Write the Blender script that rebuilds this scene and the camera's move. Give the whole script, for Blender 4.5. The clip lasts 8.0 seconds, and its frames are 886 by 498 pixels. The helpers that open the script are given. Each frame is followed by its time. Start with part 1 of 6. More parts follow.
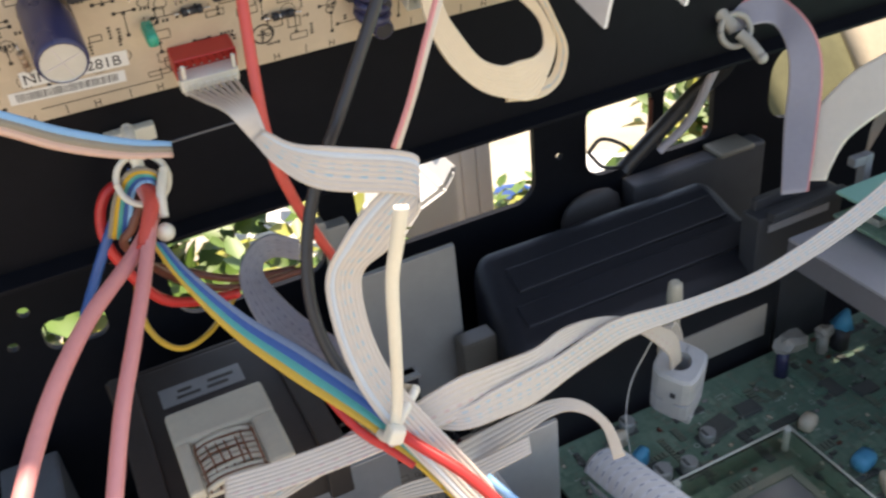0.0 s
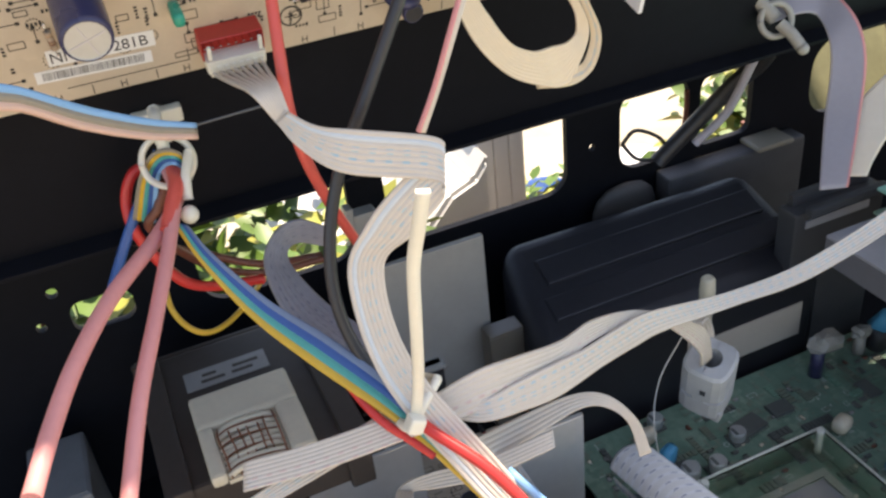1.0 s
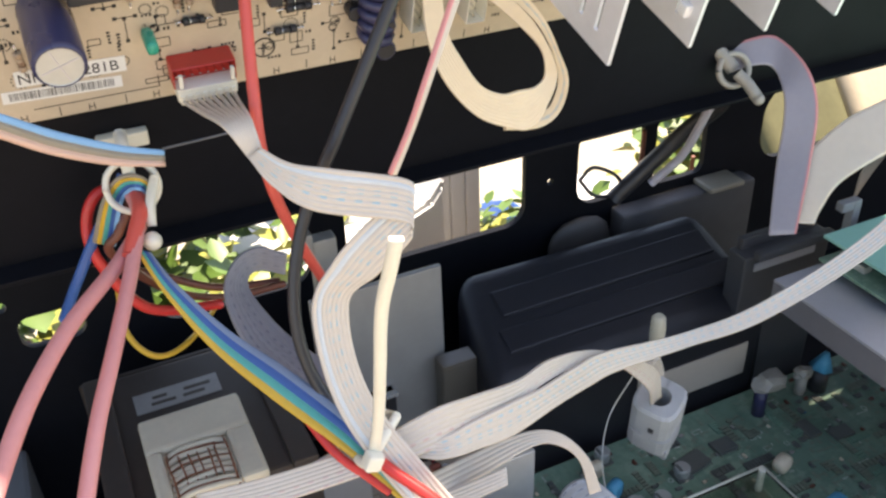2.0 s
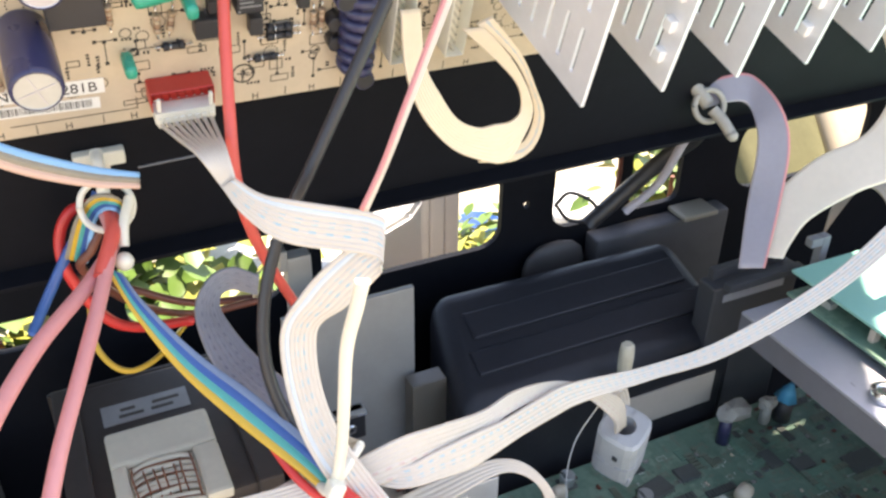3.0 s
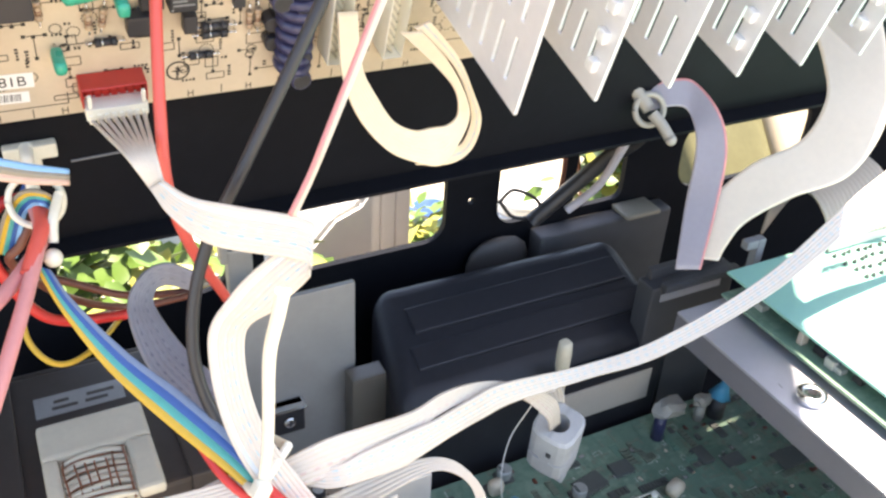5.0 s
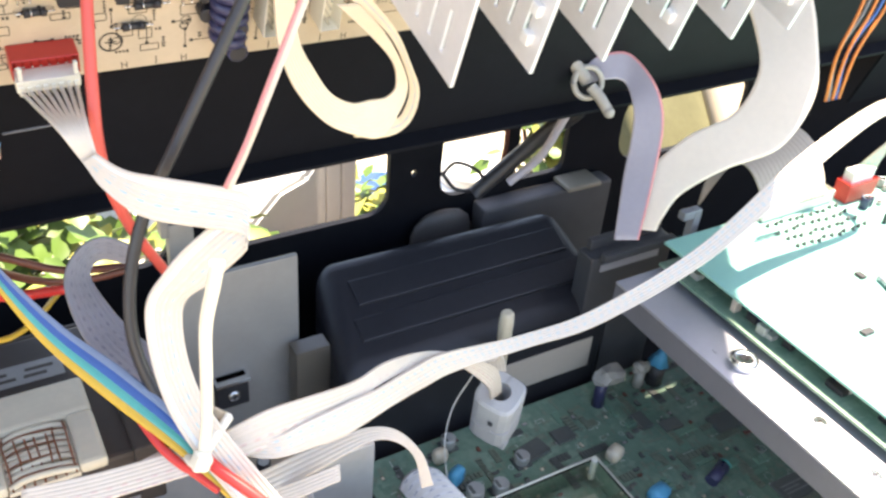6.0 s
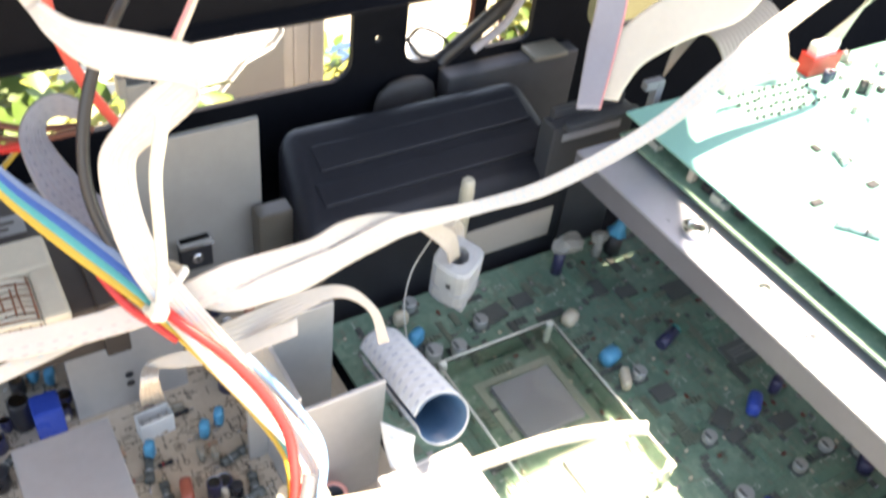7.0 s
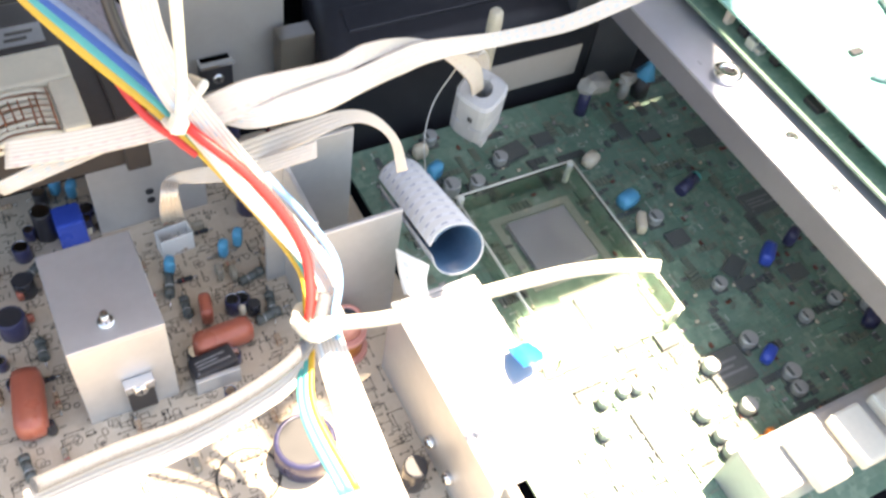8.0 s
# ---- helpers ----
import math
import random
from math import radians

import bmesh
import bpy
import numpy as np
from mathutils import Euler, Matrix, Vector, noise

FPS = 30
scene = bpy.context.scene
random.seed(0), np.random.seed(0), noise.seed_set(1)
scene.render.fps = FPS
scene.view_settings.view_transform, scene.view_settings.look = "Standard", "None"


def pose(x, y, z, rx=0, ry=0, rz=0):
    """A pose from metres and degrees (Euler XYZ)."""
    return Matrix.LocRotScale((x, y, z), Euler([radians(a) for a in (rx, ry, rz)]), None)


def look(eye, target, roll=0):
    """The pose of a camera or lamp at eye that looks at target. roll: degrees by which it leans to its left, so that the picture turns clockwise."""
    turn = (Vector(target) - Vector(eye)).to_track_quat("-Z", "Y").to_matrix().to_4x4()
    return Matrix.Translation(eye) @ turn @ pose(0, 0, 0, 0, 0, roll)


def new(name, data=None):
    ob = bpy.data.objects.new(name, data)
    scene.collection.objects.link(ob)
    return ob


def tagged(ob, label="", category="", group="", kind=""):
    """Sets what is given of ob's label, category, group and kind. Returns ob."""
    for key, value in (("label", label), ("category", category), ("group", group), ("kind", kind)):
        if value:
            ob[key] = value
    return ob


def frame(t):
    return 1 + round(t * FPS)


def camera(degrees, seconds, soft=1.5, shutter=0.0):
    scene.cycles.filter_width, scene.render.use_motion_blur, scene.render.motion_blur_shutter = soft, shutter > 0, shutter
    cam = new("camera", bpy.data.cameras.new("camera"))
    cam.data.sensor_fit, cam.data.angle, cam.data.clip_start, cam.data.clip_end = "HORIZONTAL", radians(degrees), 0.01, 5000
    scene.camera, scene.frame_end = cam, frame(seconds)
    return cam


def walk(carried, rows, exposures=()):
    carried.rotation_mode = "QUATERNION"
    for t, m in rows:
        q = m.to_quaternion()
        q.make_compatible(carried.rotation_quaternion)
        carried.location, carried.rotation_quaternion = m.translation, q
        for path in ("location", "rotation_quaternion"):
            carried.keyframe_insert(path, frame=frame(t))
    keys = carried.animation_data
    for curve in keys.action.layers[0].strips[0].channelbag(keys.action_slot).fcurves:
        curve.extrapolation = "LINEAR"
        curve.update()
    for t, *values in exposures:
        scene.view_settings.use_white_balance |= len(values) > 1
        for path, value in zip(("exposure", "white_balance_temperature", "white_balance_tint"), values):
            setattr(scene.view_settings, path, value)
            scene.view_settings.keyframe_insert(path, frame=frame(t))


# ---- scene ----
cam = camera(51.9, 8.0, soft=2.5, shutter=0.4)
PATH = [
    (0, (0.0720, 0.0866, 0.3469), (0.3947, 0.8614, -0.1968), -6.60),
    (0.5, (0.0720, 0.0880, 0.3450), (0.3474, 0.8788, -0.2017), -8.32),
    (1, (0.0752, 0.0888, 0.3430), (0.3625, 0.8749, -0.2042), -6.81),
    (1.5, (0.0717, 0.0914, 0.3468), (0.3924, 0.8697, -0.1930), -4.40),
    (3, (0.0754, 0.0919, 0.3592), (0.4396, 0.8554, -0.1742), 0.61),
    (3.5, (0.0817, 0.0874, 0.3669), (0.4556, 0.8474, -0.1647), 1.82),
    (4, (0.0828, 0.0868, 0.3681), (0.4732, 0.8308, -0.1742), 3.03),
    (5.5, (0.0828, 0.0907, 0.3650), (0.4989, 0.8134, -0.1869), 3.94),
    (6, (0.0845, 0.0854, 0.3673), (0.5279, 0.7789, -0.2006), 5.25),
    (6.5, (0.0867, 0.0776, 0.3707), (0.5396, 0.7481, -0.2169), 6.16),
    (7, (0.0869, 0.0756, 0.3667), (0.5199, 0.6787, -0.3032), 7.96),
    (7.5, (0.0870, 0.0770, 0.3605), (0.4886, 0.6157, -0.3801), 10.17),
    (8, (0.0860, 0.0732, 0.3623), (0.4519, 0.5695, -0.4249), 11.46),
]
EXPOSURES = [(0.0, 1.2, 7700, 14), (1.5, 1.3, 7700, 14), (3.5, 2.05, 7600, 14), (5.5, 2.15, 7700, 14), (6.5, 2.2, 7900, 14), (7.0, 2.4, 8400, 14), (7.5, 2.5, 8400, 14), (8.0, 2.35, 8300, 14)]
walk(cam, [(t, look(eye, target, roll)) for t, eye, target, roll in PATH], EXPOSURES)

# ---- light: sky and one sun, coming over the raised lid ----
TO_SUN = Vector((0.30, 0.10, 0.94)).normalized()
world = bpy.data.worlds.new("sky")
scene.world = world
world.use_nodes = True
wn, wl = world.node_tree.nodes, world.node_tree.links
sky = wn.new("ShaderNodeTexSky")
sky.sky_type, sky.sun_disc = "NISHITA", False
sky.sun_elevation = math.asin(TO_SUN.z)
sky.sun_rotation = math.atan2(TO_SUN.x, TO_SUN.y)
wl.new(sky.outputs[0], wn["Background"].inputs[0])
wn["Background"].inputs[1].default_value = 0.15
sun = new("sun", bpy.data.lights.new("sun", "SUN"))
sun.data.energy, sun.data.angle, sun.data.color = 4.5, radians(1.2), (1.0, 0.95, 0.87)
sun.matrix_world = look(TO_SUN * 3, (0, 0, 0))

# ---- materials ----
MATS = {}


def mat(name, color, rough=0.5, metal=0.0, var=0.15, scale=60.0, bump=0.0, stain=0.0, coat=0.0, gloss=0.5):
    """A surface with fine grain and broader stains, both in metres of the object."""
    if name in MATS:
        return MATS[name]
    m = bpy.data.materials.new(name)
    m.use_nodes = True
    n, l = m.node_tree.nodes, m.node_tree.links
    b = n["Principled BSDF"]
    b.inputs["Roughness"].default_value, b.inputs["Metallic"].default_value = rough, metal
    b.inputs["Coat Weight"].default_value = coat
    co = n.new("ShaderNodeTexCoord")
    fine = n.new("ShaderNodeTexNoise")
    fine.inputs["Scale"].default_value, fine.inputs["Detail"].default_value = scale * 8, 4
    broad = n.new("ShaderNodeTexNoise")
    broad.inputs["Scale"].default_value, broad.inputs["Detail"].default_value = scale, 3
    l.new(co.outputs["Object"], fine.inputs["Vector"])
    l.new(co.outputs["Object"], broad.inputs["Vector"])
    mix = n.new("ShaderNodeMix")
    mix.data_type = "RGBA"
    mix.inputs["A"].default_value = (*[c * (1 - var) for c in color], 1)
    mix.inputs["B"].default_value = (*[min(1, c * (1 + var)) for c in color], 1)
    l.new(fine.outputs["Fac"], mix.inputs["Factor"])
    mix2 = n.new("ShaderNodeMix")
    mix2.data_type = "RGBA"
    ramp = n.new("ShaderNodeMapRange")
    ramp.inputs["From Min"].default_value, ramp.inputs["From Max"].default_value = 0.45, 0.75
    ramp.inputs["To Max"].default_value = stain
    l.new(broad.outputs["Fac"], ramp.inputs["Value"])
    l.new(ramp.outputs["Result"], mix2.inputs["Factor"])
    l.new(mix.outputs["Result"], mix2.inputs["A"])
    mix2.inputs["B"].default_value = (*[c * 0.45 for c in color], 1)
    l.new(mix2.outputs["Result"], b.inputs["Base Color"])
    rr = n.new("ShaderNodeMapRange")
    rr.inputs["To Min"].default_value, rr.inputs["To Max"].default_value = max(0.03, rough - 0.12), min(1, rough + 0.12)
    l.new(broad.outputs["Fac"], rr.inputs["Value"])
    l.new(rr.outputs["Result"], b.inputs["Roughness"])
    if bump:
        bp = n.new("ShaderNodeBump")
        bp.inputs["Strength"].default_value, bp.inputs["Distance"].default_value = bump, 0.0004
        l.new(fine.outputs["Fac"], bp.inputs["Height"])
        l.new(bp.outputs["Normal"], b.inputs["Normal"])
    b.inputs["Specular IOR Level"].default_value = gloss
    MATS[name] = m
    return m


def printed_mat(name, color, ink, rate=230.0, duty=1.10, count=7):
    """Ribbon insulation with a faint broken line of print along the wire."""
    if name in MATS:
        return MATS[name]
    m = mat(name, color, 0.45, var=0.06)
    n, l = m.node_tree.nodes, m.node_tree.links
    b = n["Principled BSDF"]
    src = b.inputs["Base Color"].links[0].from_socket
    uv = n.new("ShaderNodeUVMap")
    sep = n.new("ShaderNodeSeparateXYZ")
    l.new(uv.outputs["UV"], sep.inputs[0])
    k = n.new("ShaderNodeMath")
    k.operation, k.inputs[1].default_value = "MULTIPLY", rate
    l.new(sep.outputs["X"], k.inputs[0])
    fr = n.new("ShaderNodeMath")
    fr.operation = "FRACT"
    l.new(k.outputs[0], fr.inputs[0])
    no = n.new("ShaderNodeTexNoise")
    no.inputs["Scale"].default_value = 240.0
    l.new(uv.outputs["UV"], no.inputs["Vector"])
    ad = n.new("ShaderNodeMath")
    ad.operation = "ADD"
    l.new(fr.outputs[0], ad.inputs[0])
    l.new(no.outputs["Fac"], ad.inputs[1])
    gt = n.new("ShaderNodeMath")
    gt.operation, gt.inputs[1].default_value = "GREATER_THAN", duty
    l.new(ad.outputs[0], gt.inputs[0])
    mx = n.new("ShaderNodeMix")
    mx.data_type = "RGBA"
    row = n.new("ShaderNodeMath")
    row.operation, row.inputs[1].default_value = "MULTIPLY", count
    l.new(sep.outputs["Y"], row.inputs[0])
    across = n.new("ShaderNodeMath")
    across.operation = "FRACT"
    l.new(row.outputs[0], across.inputs[0])
    mid = n.new("ShaderNodeMath")
    mid.operation, mid.inputs[1].default_value, mid.inputs[2].default_value = "COMPARE", 0.5, 0.24
    l.new(across.outputs[0], mid.inputs[0])
    both = n.new("ShaderNodeMath")
    both.operation = "MULTIPLY"
    l.new(gt.outputs[0], both.inputs[0])
    l.new(mid.outputs[0], both.inputs[1])
    l.new(both.outputs[0], mx.inputs["Factor"])
    l.new(src, mx.inputs["A"])
    mx.inputs["B"].default_value = (*ink, 1)
    l.new(mx.outputs["Result"], b.inputs["Base Color"])
    return m


def board_mat(name, color, copper, scale, amount):
    """Circuit board lacquer over faint copper tracks, angular and broken up."""
    m = mat(name, color, 0.42, var=0.10, scale=40, stain=0.25)
    n, l = m.node_tree.nodes, m.node_tree.links
    b = n["Principled BSDF"]
    src = b.inputs["Base Color"].links[0].from_socket
    co = n.new("ShaderNodeTexCoord")
    vo = n.new("ShaderNodeTexVoronoi")
    vo.distance, vo.inputs["Scale"].default_value = "MANHATTAN", scale
    l.new(co.outputs["Object"], vo.inputs["Vector"])
    vo2 = n.new("ShaderNodeTexVoronoi")
    vo2.distance, vo2.inputs["Scale"].default_value = "CHEBYCHEV", scale * 0.27
    l.new(co.outputs["Object"], vo2.inputs["Vector"])
    mul = n.new("ShaderNodeMath")
    mul.operation = "MULTIPLY"
    l.new(vo.outputs["Color"], mul.inputs[0])
    l.new(vo2.outputs["Color"], mul.inputs[1])
    sc = n.new("ShaderNodeMath")
    sc.operation, sc.inputs[1].default_value = "MULTIPLY", amount
    l.new(mul.outputs[0], sc.inputs[0])
    mx = n.new("ShaderNodeMix")
    mx.data_type = "RGBA"
    l.new(sc.outputs[0], mx.inputs["Factor"])
    l.new(src, mx.inputs["A"])
    mx.inputs["B"].default_value = (*copper, 1)
    l.new(mx.outputs["Result"], b.inputs["Base Color"])
    return m


def clear_mat(name, tint, rough=0.08):
    m = bpy.data.materials.new(name)
    m.use_nodes = True
    b = m.node_tree.nodes["Principled BSDF"]
    b.inputs["Base Color"].default_value = (*tint, 1)
    b.inputs["Roughness"].default_value = rough
    b.inputs["Transmission Weight"].default_value = 1.0
    b.inputs["IOR"].default_value = 1.42
    return m


BLACK = mat("black_painted_steel", (0.0085, 0.009, 0.012), 0.55, var=0.2, scale=25, stain=0.2, bump=0.05, gloss=0.09)
BLACKBOX = mat("black_plastic", (0.017, 0.017, 0.021), 0.45, var=0.25, scale=30, stain=0.2, bump=0.1, gloss=0.4)
BEIGE = board_mat("beige_laminate", (0.58, 0.47, 0.34), (0.50, 0.40, 0.29), 200, 0.6)
BEIGE2 = board_mat("pale_brown_laminate", (0.55, 0.46, 0.35), (0.40, 0.31, 0.22), 260, 0.7)
# green lifted and greyed: lens haze over the main board is in the colour
GREEN = board_mat("green_lacquer", (0.125, 0.225, 0.165), (0.28, 0.38, 0.28), 330, 1.1)
TEAL = mat("pale_green_laminate", (0.24, 0.50, 0.42), 0.4, var=0.05, scale=20, stain=0.08)
ALU = mat("brushed_aluminium", (0.56, 0.555, 0.55), 0.45, 0.6, var=0.08, scale=30, stain=0.15, bump=0.08)
ALUDULL = mat("dull_grey_metal", (0.36, 0.35, 0.33), 0.55, 0.35, var=0.08, scale=30, stain=0.2)
PLATE = mat("pale_plated_sheet", (0.74, 0.74, 0.76), 0.42, 0.25, var=0.06, scale=30, stain=0.1, bump=0.05)
STEEL = mat("zinc_plated_steel", (0.50, 0.50, 0.54), 0.45, 0.6, var=0.08, scale=20, stain=0.2, bump=0.05)
CHROME = mat("bright_steel", (0.75, 0.75, 0.75), 0.2, 1.0, var=0.05)
INK = mat("black_ink", (0.02, 0.018, 0.016), 0.6, var=0.2)
FADEDINK = mat("faded_brown_ink", (0.065, 0.05, 0.038), 0.6, var=0.3)
WHITEINK = mat("pale_ink", (0.55, 0.58, 0.52), 0.6, var=0.1)
PAPER = mat("white_label_paper", (0.78, 0.76, 0.72), 0.6, var=0.05, stain=0.08)
NYLONGREY = mat("dusty_nylon", (0.36, 0.34, 0.30), 0.5, var=0.1, stain=0.2)
# black epoxy paled by the same haze
PALECHIP = mat("haze_paled_epoxy", (0.105, 0.115, 0.105), 0.5, var=0.15, stain=0.2)
IVORY = mat("ivory_nylon", (0.78, 0.74, 0.62), 0.4, var=0.06, stain=0.08)
WHITE = mat("white_plastic", (0.75, 0.74, 0.71), 0.42, var=0.06, stain=0.08)
RIBBON = mat("pale_ribbon_insulation", (0.61, 0.54, 0.46), 0.42, var=0.07, scale=50, stain=0.10)
# cream pushed to orange: warm bounce from the lid board is painted in
RIBBONCREAM = mat("cream_insulation_warm_lit", (0.80, 0.66, 0.47), 0.42, var=0.05, scale=50, stain=0.06)
RIBBONGREY = mat("grey_ribbon_insulation", (0.27, 0.26, 0.28), 0.5, var=0.08, scale=50, stain=0.10)
RIBBONMAUVE = mat("mauve_grey_insulation", (0.38, 0.35, 0.38), 0.5, var=0.06, scale=50, stain=0.06)
BLUEPRINT = printed_mat("pale_insulation_blue_print", (0.61, 0.54, 0.465), (0.36, 0.50, 0.55))
PINKPRINT = printed_mat("pale_insulation_red_print", (0.61, 0.54, 0.465), (0.58, 0.42, 0.38))
GREYPRINT = printed_mat("grey_insulation_dark_print", (0.28, 0.27, 0.29), (0.19, 0.185, 0.22))
DASHPRINT = printed_mat("white_film_dark_dashes", (0.80, 0.80, 0.80), (0.36, 0.37, 0.42), 165.0, 1.08, 33)
W_RED = mat("red_wire", (0.60, 0.035, 0.03), 0.4, var=0.08)
W_CORAL = mat("coral_wire", (0.68, 0.10, 0.075), 0.4, var=0.06)
W_PINK = mat("pink_wire", (0.66, 0.27, 0.26), 0.42, var=0.06)
W_BLUE = mat("blue_wire", (0.03, 0.10, 0.32), 0.4, var=0.08)
W_SKY = mat("sky_blue_wire", (0.22, 0.45, 0.72), 0.4, var=0.06)
W_TEAL = mat("teal_wire", (0.06, 0.36, 0.32), 0.4, var=0.08)
W_YEL = mat("yellow_wire", (0.66, 0.40, 0.04), 0.4, var=0.08)
W_ORANGE = mat("orange_wire", (0.66, 0.20, 0.04), 0.4, var=0.08)
W_BROWN = mat("brown_wire", (0.16, 0.05, 0.03), 0.4, var=0.1)
W_GREY = mat("grey_wire", (0.16, 0.16, 0.17), 0.4, var=0.08)
W_BLACK = mat("black_wire", (0.035, 0.033, 0.035), 0.38, var=0.1)
W_TAN = mat("tan_wire", (0.30, 0.26, 0.20), 0.45, var=0.08)
W_PEACH = mat("peach_wire", (0.70, 0.46, 0.36), 0.42, var=0.06)
CAPBLUE = mat("navy_sleeve", (0.035, 0.035, 0.085), 0.3, var=0.1)
CAPVIVID = mat("blue_sleeve", (0.03, 0.08, 0.42), 0.3, var=0.1)
CAPBLACK = mat("black_sleeve", (0.02, 0.02, 0.025), 0.3, var=0.1)
GREENCAP = mat("green_dipped_film", (0.02, 0.33, 0.22), 0.3, var=0.1)
BROWNCAP = mat("red_brown_dipped_film", (0.42, 0.115, 0.07), 0.3, var=0.12, stain=0.1)
SKYBLUE = mat("light_blue_plastic", (0.06, 0.33, 0.52), 0.4, var=0.1)
CHIP = mat("black_epoxy", (0.025, 0.024, 0.027), 0.5, var=0.1)
# chip grey lightened to include the reflection on the covered chips
CHIPGREY = mat("chip_top_with_reflection", (0.30, 0.29, 0.32), 0.42, var=0.06)
REDPLASTIC = mat("red_plastic", (0.50, 0.035, 0.025), 0.42, var=0.08)
COPPER = mat("copper_winding", (0.55, 0.22, 0.06), 0.35, 0.6, var=0.1)
PINKFORM = mat("pink_bobbin_plastic", (0.55, 0.25, 0.21), 0.5, var=0.08)
RUST = mat("rusty_wire", (0.27, 0.10, 0.045), 0.8, var=0.3)
CREAM = mat("cream_fibre_board", (0.68, 0.59, 0.44), 0.6, var=0.08, scale=40, stain=0.2)
TRAFO = mat("dark_brown_lacquered_core", (0.060, 0.046, 0.038), 0.55, var=0.15, scale=30, stain=0.3, gloss=0.3)
OLDLABEL = mat("dirty_silver_label", (0.30, 0.28, 0.26), 0.55, var=0.12, scale=60, stain=0.3)
FROST = mat("frosted_acrylic_edge", (0.66, 0.67, 0.58), 0.35, var=0.08)
FERRITE = mat("pale_grey_plastic", (0.44, 0.435, 0.43), 0.5, var=0.08, scale=80, stain=0.2)
OLIVE = mat("olive_cloth", (0.14, 0.135, 0.065), 0.8, var=0.2, scale=20, stain=0.3, bump=0.3)
BEIGECLOTH = mat("beige_cloth", (0.48, 0.41, 0.30), 0.8, var=0.1, scale=20, stain=0.15, bump=0.3)
PALEBLUE = mat("pale_blue_stripe", (0.56, 0.60, 0.62), 0.42, var=0.06)
TRACK = mat("lacquered_track", (0.16, 0.29, 0.21), 0.4, var=0.12)
CAN = mat("silver_can", (0.46, 0.47, 0.45), 0.4, 0.4, var=0.08)
TAPE = mat("pale_tape", (0.46, 0.40, 0.34), 0.55, var=0.06)
LEAF = mat("leaf_green", (0.085, 0.15, 0.025), 0.45, var=0.4, scale=4)
LEAFY = mat("leaf_yellow_green", (0.30, 0.30, 0.06), 0.45, var=0.3, scale=4)
EARTH = mat("pale_sandy_ground", (0.42, 0.37, 0.28), 0.9, var=0.2, scale=3, stain=0.4)
RESCOL = mat("tan_resistor_body", (0.42, 0.30, 0.20), 0.45, var=0.1)
CLEAR = clear_mat("clear_acrylic", (0.93, 0.97, 0.92))
CLOUDY = clear_mat("smoky_clear_plastic", (0.24, 0.21, 0.17), 0.3)
CLOUDY.node_tree.nodes["Principled BSDF"].inputs["Transmission Weight"].default_value = 0.55


# ---- mesh helpers ----
def part(name, bm, material, parent=None, label=""):
    """Links a bmesh as one mesh object, under a thing or a part where one is given."""
    me = bpy.data.meshes.new(name)
    bm.to_mesh(me)
    bm.free()
    mats = material if isinstance(material, (list, tuple)) else [material]
    for m in mats:
        me.materials.append(m)
    ob = new(name, me)
    ob.parent = parent
    if label:
        tagged(ob, label)
    return ob


def thing(name, label, category, group="", m=None):
    ob = new(name)
    ob.empty_display_size = 0.01
    if m is not None:
        ob.matrix_world = m
    return tagged(ob, label, category, group)


def box(bm, lo, hi, bevel=0.0, mi=0, m=None):
    """A bevelled box from corner lo to corner hi."""
    lo, hi = Vector(lo), Vector(hi)
    c, s = (lo + hi) / 2, hi - lo
    t = Matrix.Translation(c) @ Matrix.Diagonal((*s, 1))
    vs = bmesh.ops.create_cube(bm, size=1, matrix=t)["verts"]
    fs = list({f for v in vs for f in v.link_faces})
    if bevel:
        es = list({e for f in fs for e in f.edges})
        r = bmesh.ops.bevel(bm, geom=es, offset=bevel, segments=2, profile=0.6, affect="EDGES")
        fs = list({f for v in r["verts"] for f in v.link_faces} | {f for f in fs if f.is_valid})
        vs = list({v for f in fs for v in f.verts})
    for f in fs:
        f.material_index = mi
    if m is not None:
        bmesh.ops.transform(bm, matrix=m, verts=vs)
    return vs


def slab(bm, x0, x1, y0, y1, z0, z1):
    """A thin plain block with no underside."""
    v = [bm.verts.new(p) for p in ((x0, y0, z0), (x1, y0, z0), (x1, y1, z0), (x0, y1, z0), (x0, y0, z1), (x1, y0, z1), (x1, y1, z1), (x0, y1, z1))]
    for f in ((4, 5, 6, 7), (0, 1, 5, 4), (1, 2, 6, 5), (2, 3, 7, 6), (3, 0, 4, 7)):
        bm.faces.new([v[i] for i in f])


def cyl(bm, a, b, r, r2=None, seg=16, mi=0, cap=True, smooth=True):
    """A cylinder or cone from a to b."""
    a, b = Vector(a), Vector(b)
    d = b - a
    t = Matrix.Translation((a + b) / 2) @ d.to_track_quat("Z", "Y").to_matrix().to_4x4()
    vs = bmesh.ops.create_cone(bm, cap_ends=cap, segments=seg, radius1=r, radius2=r if r2 is None else r2, depth=d.length, matrix=t)["verts"]
    for f in {f for v in vs for f in v.link_faces}:
        f.material_index = mi
        f.smooth = smooth and len(f.verts) == 4
    return vs


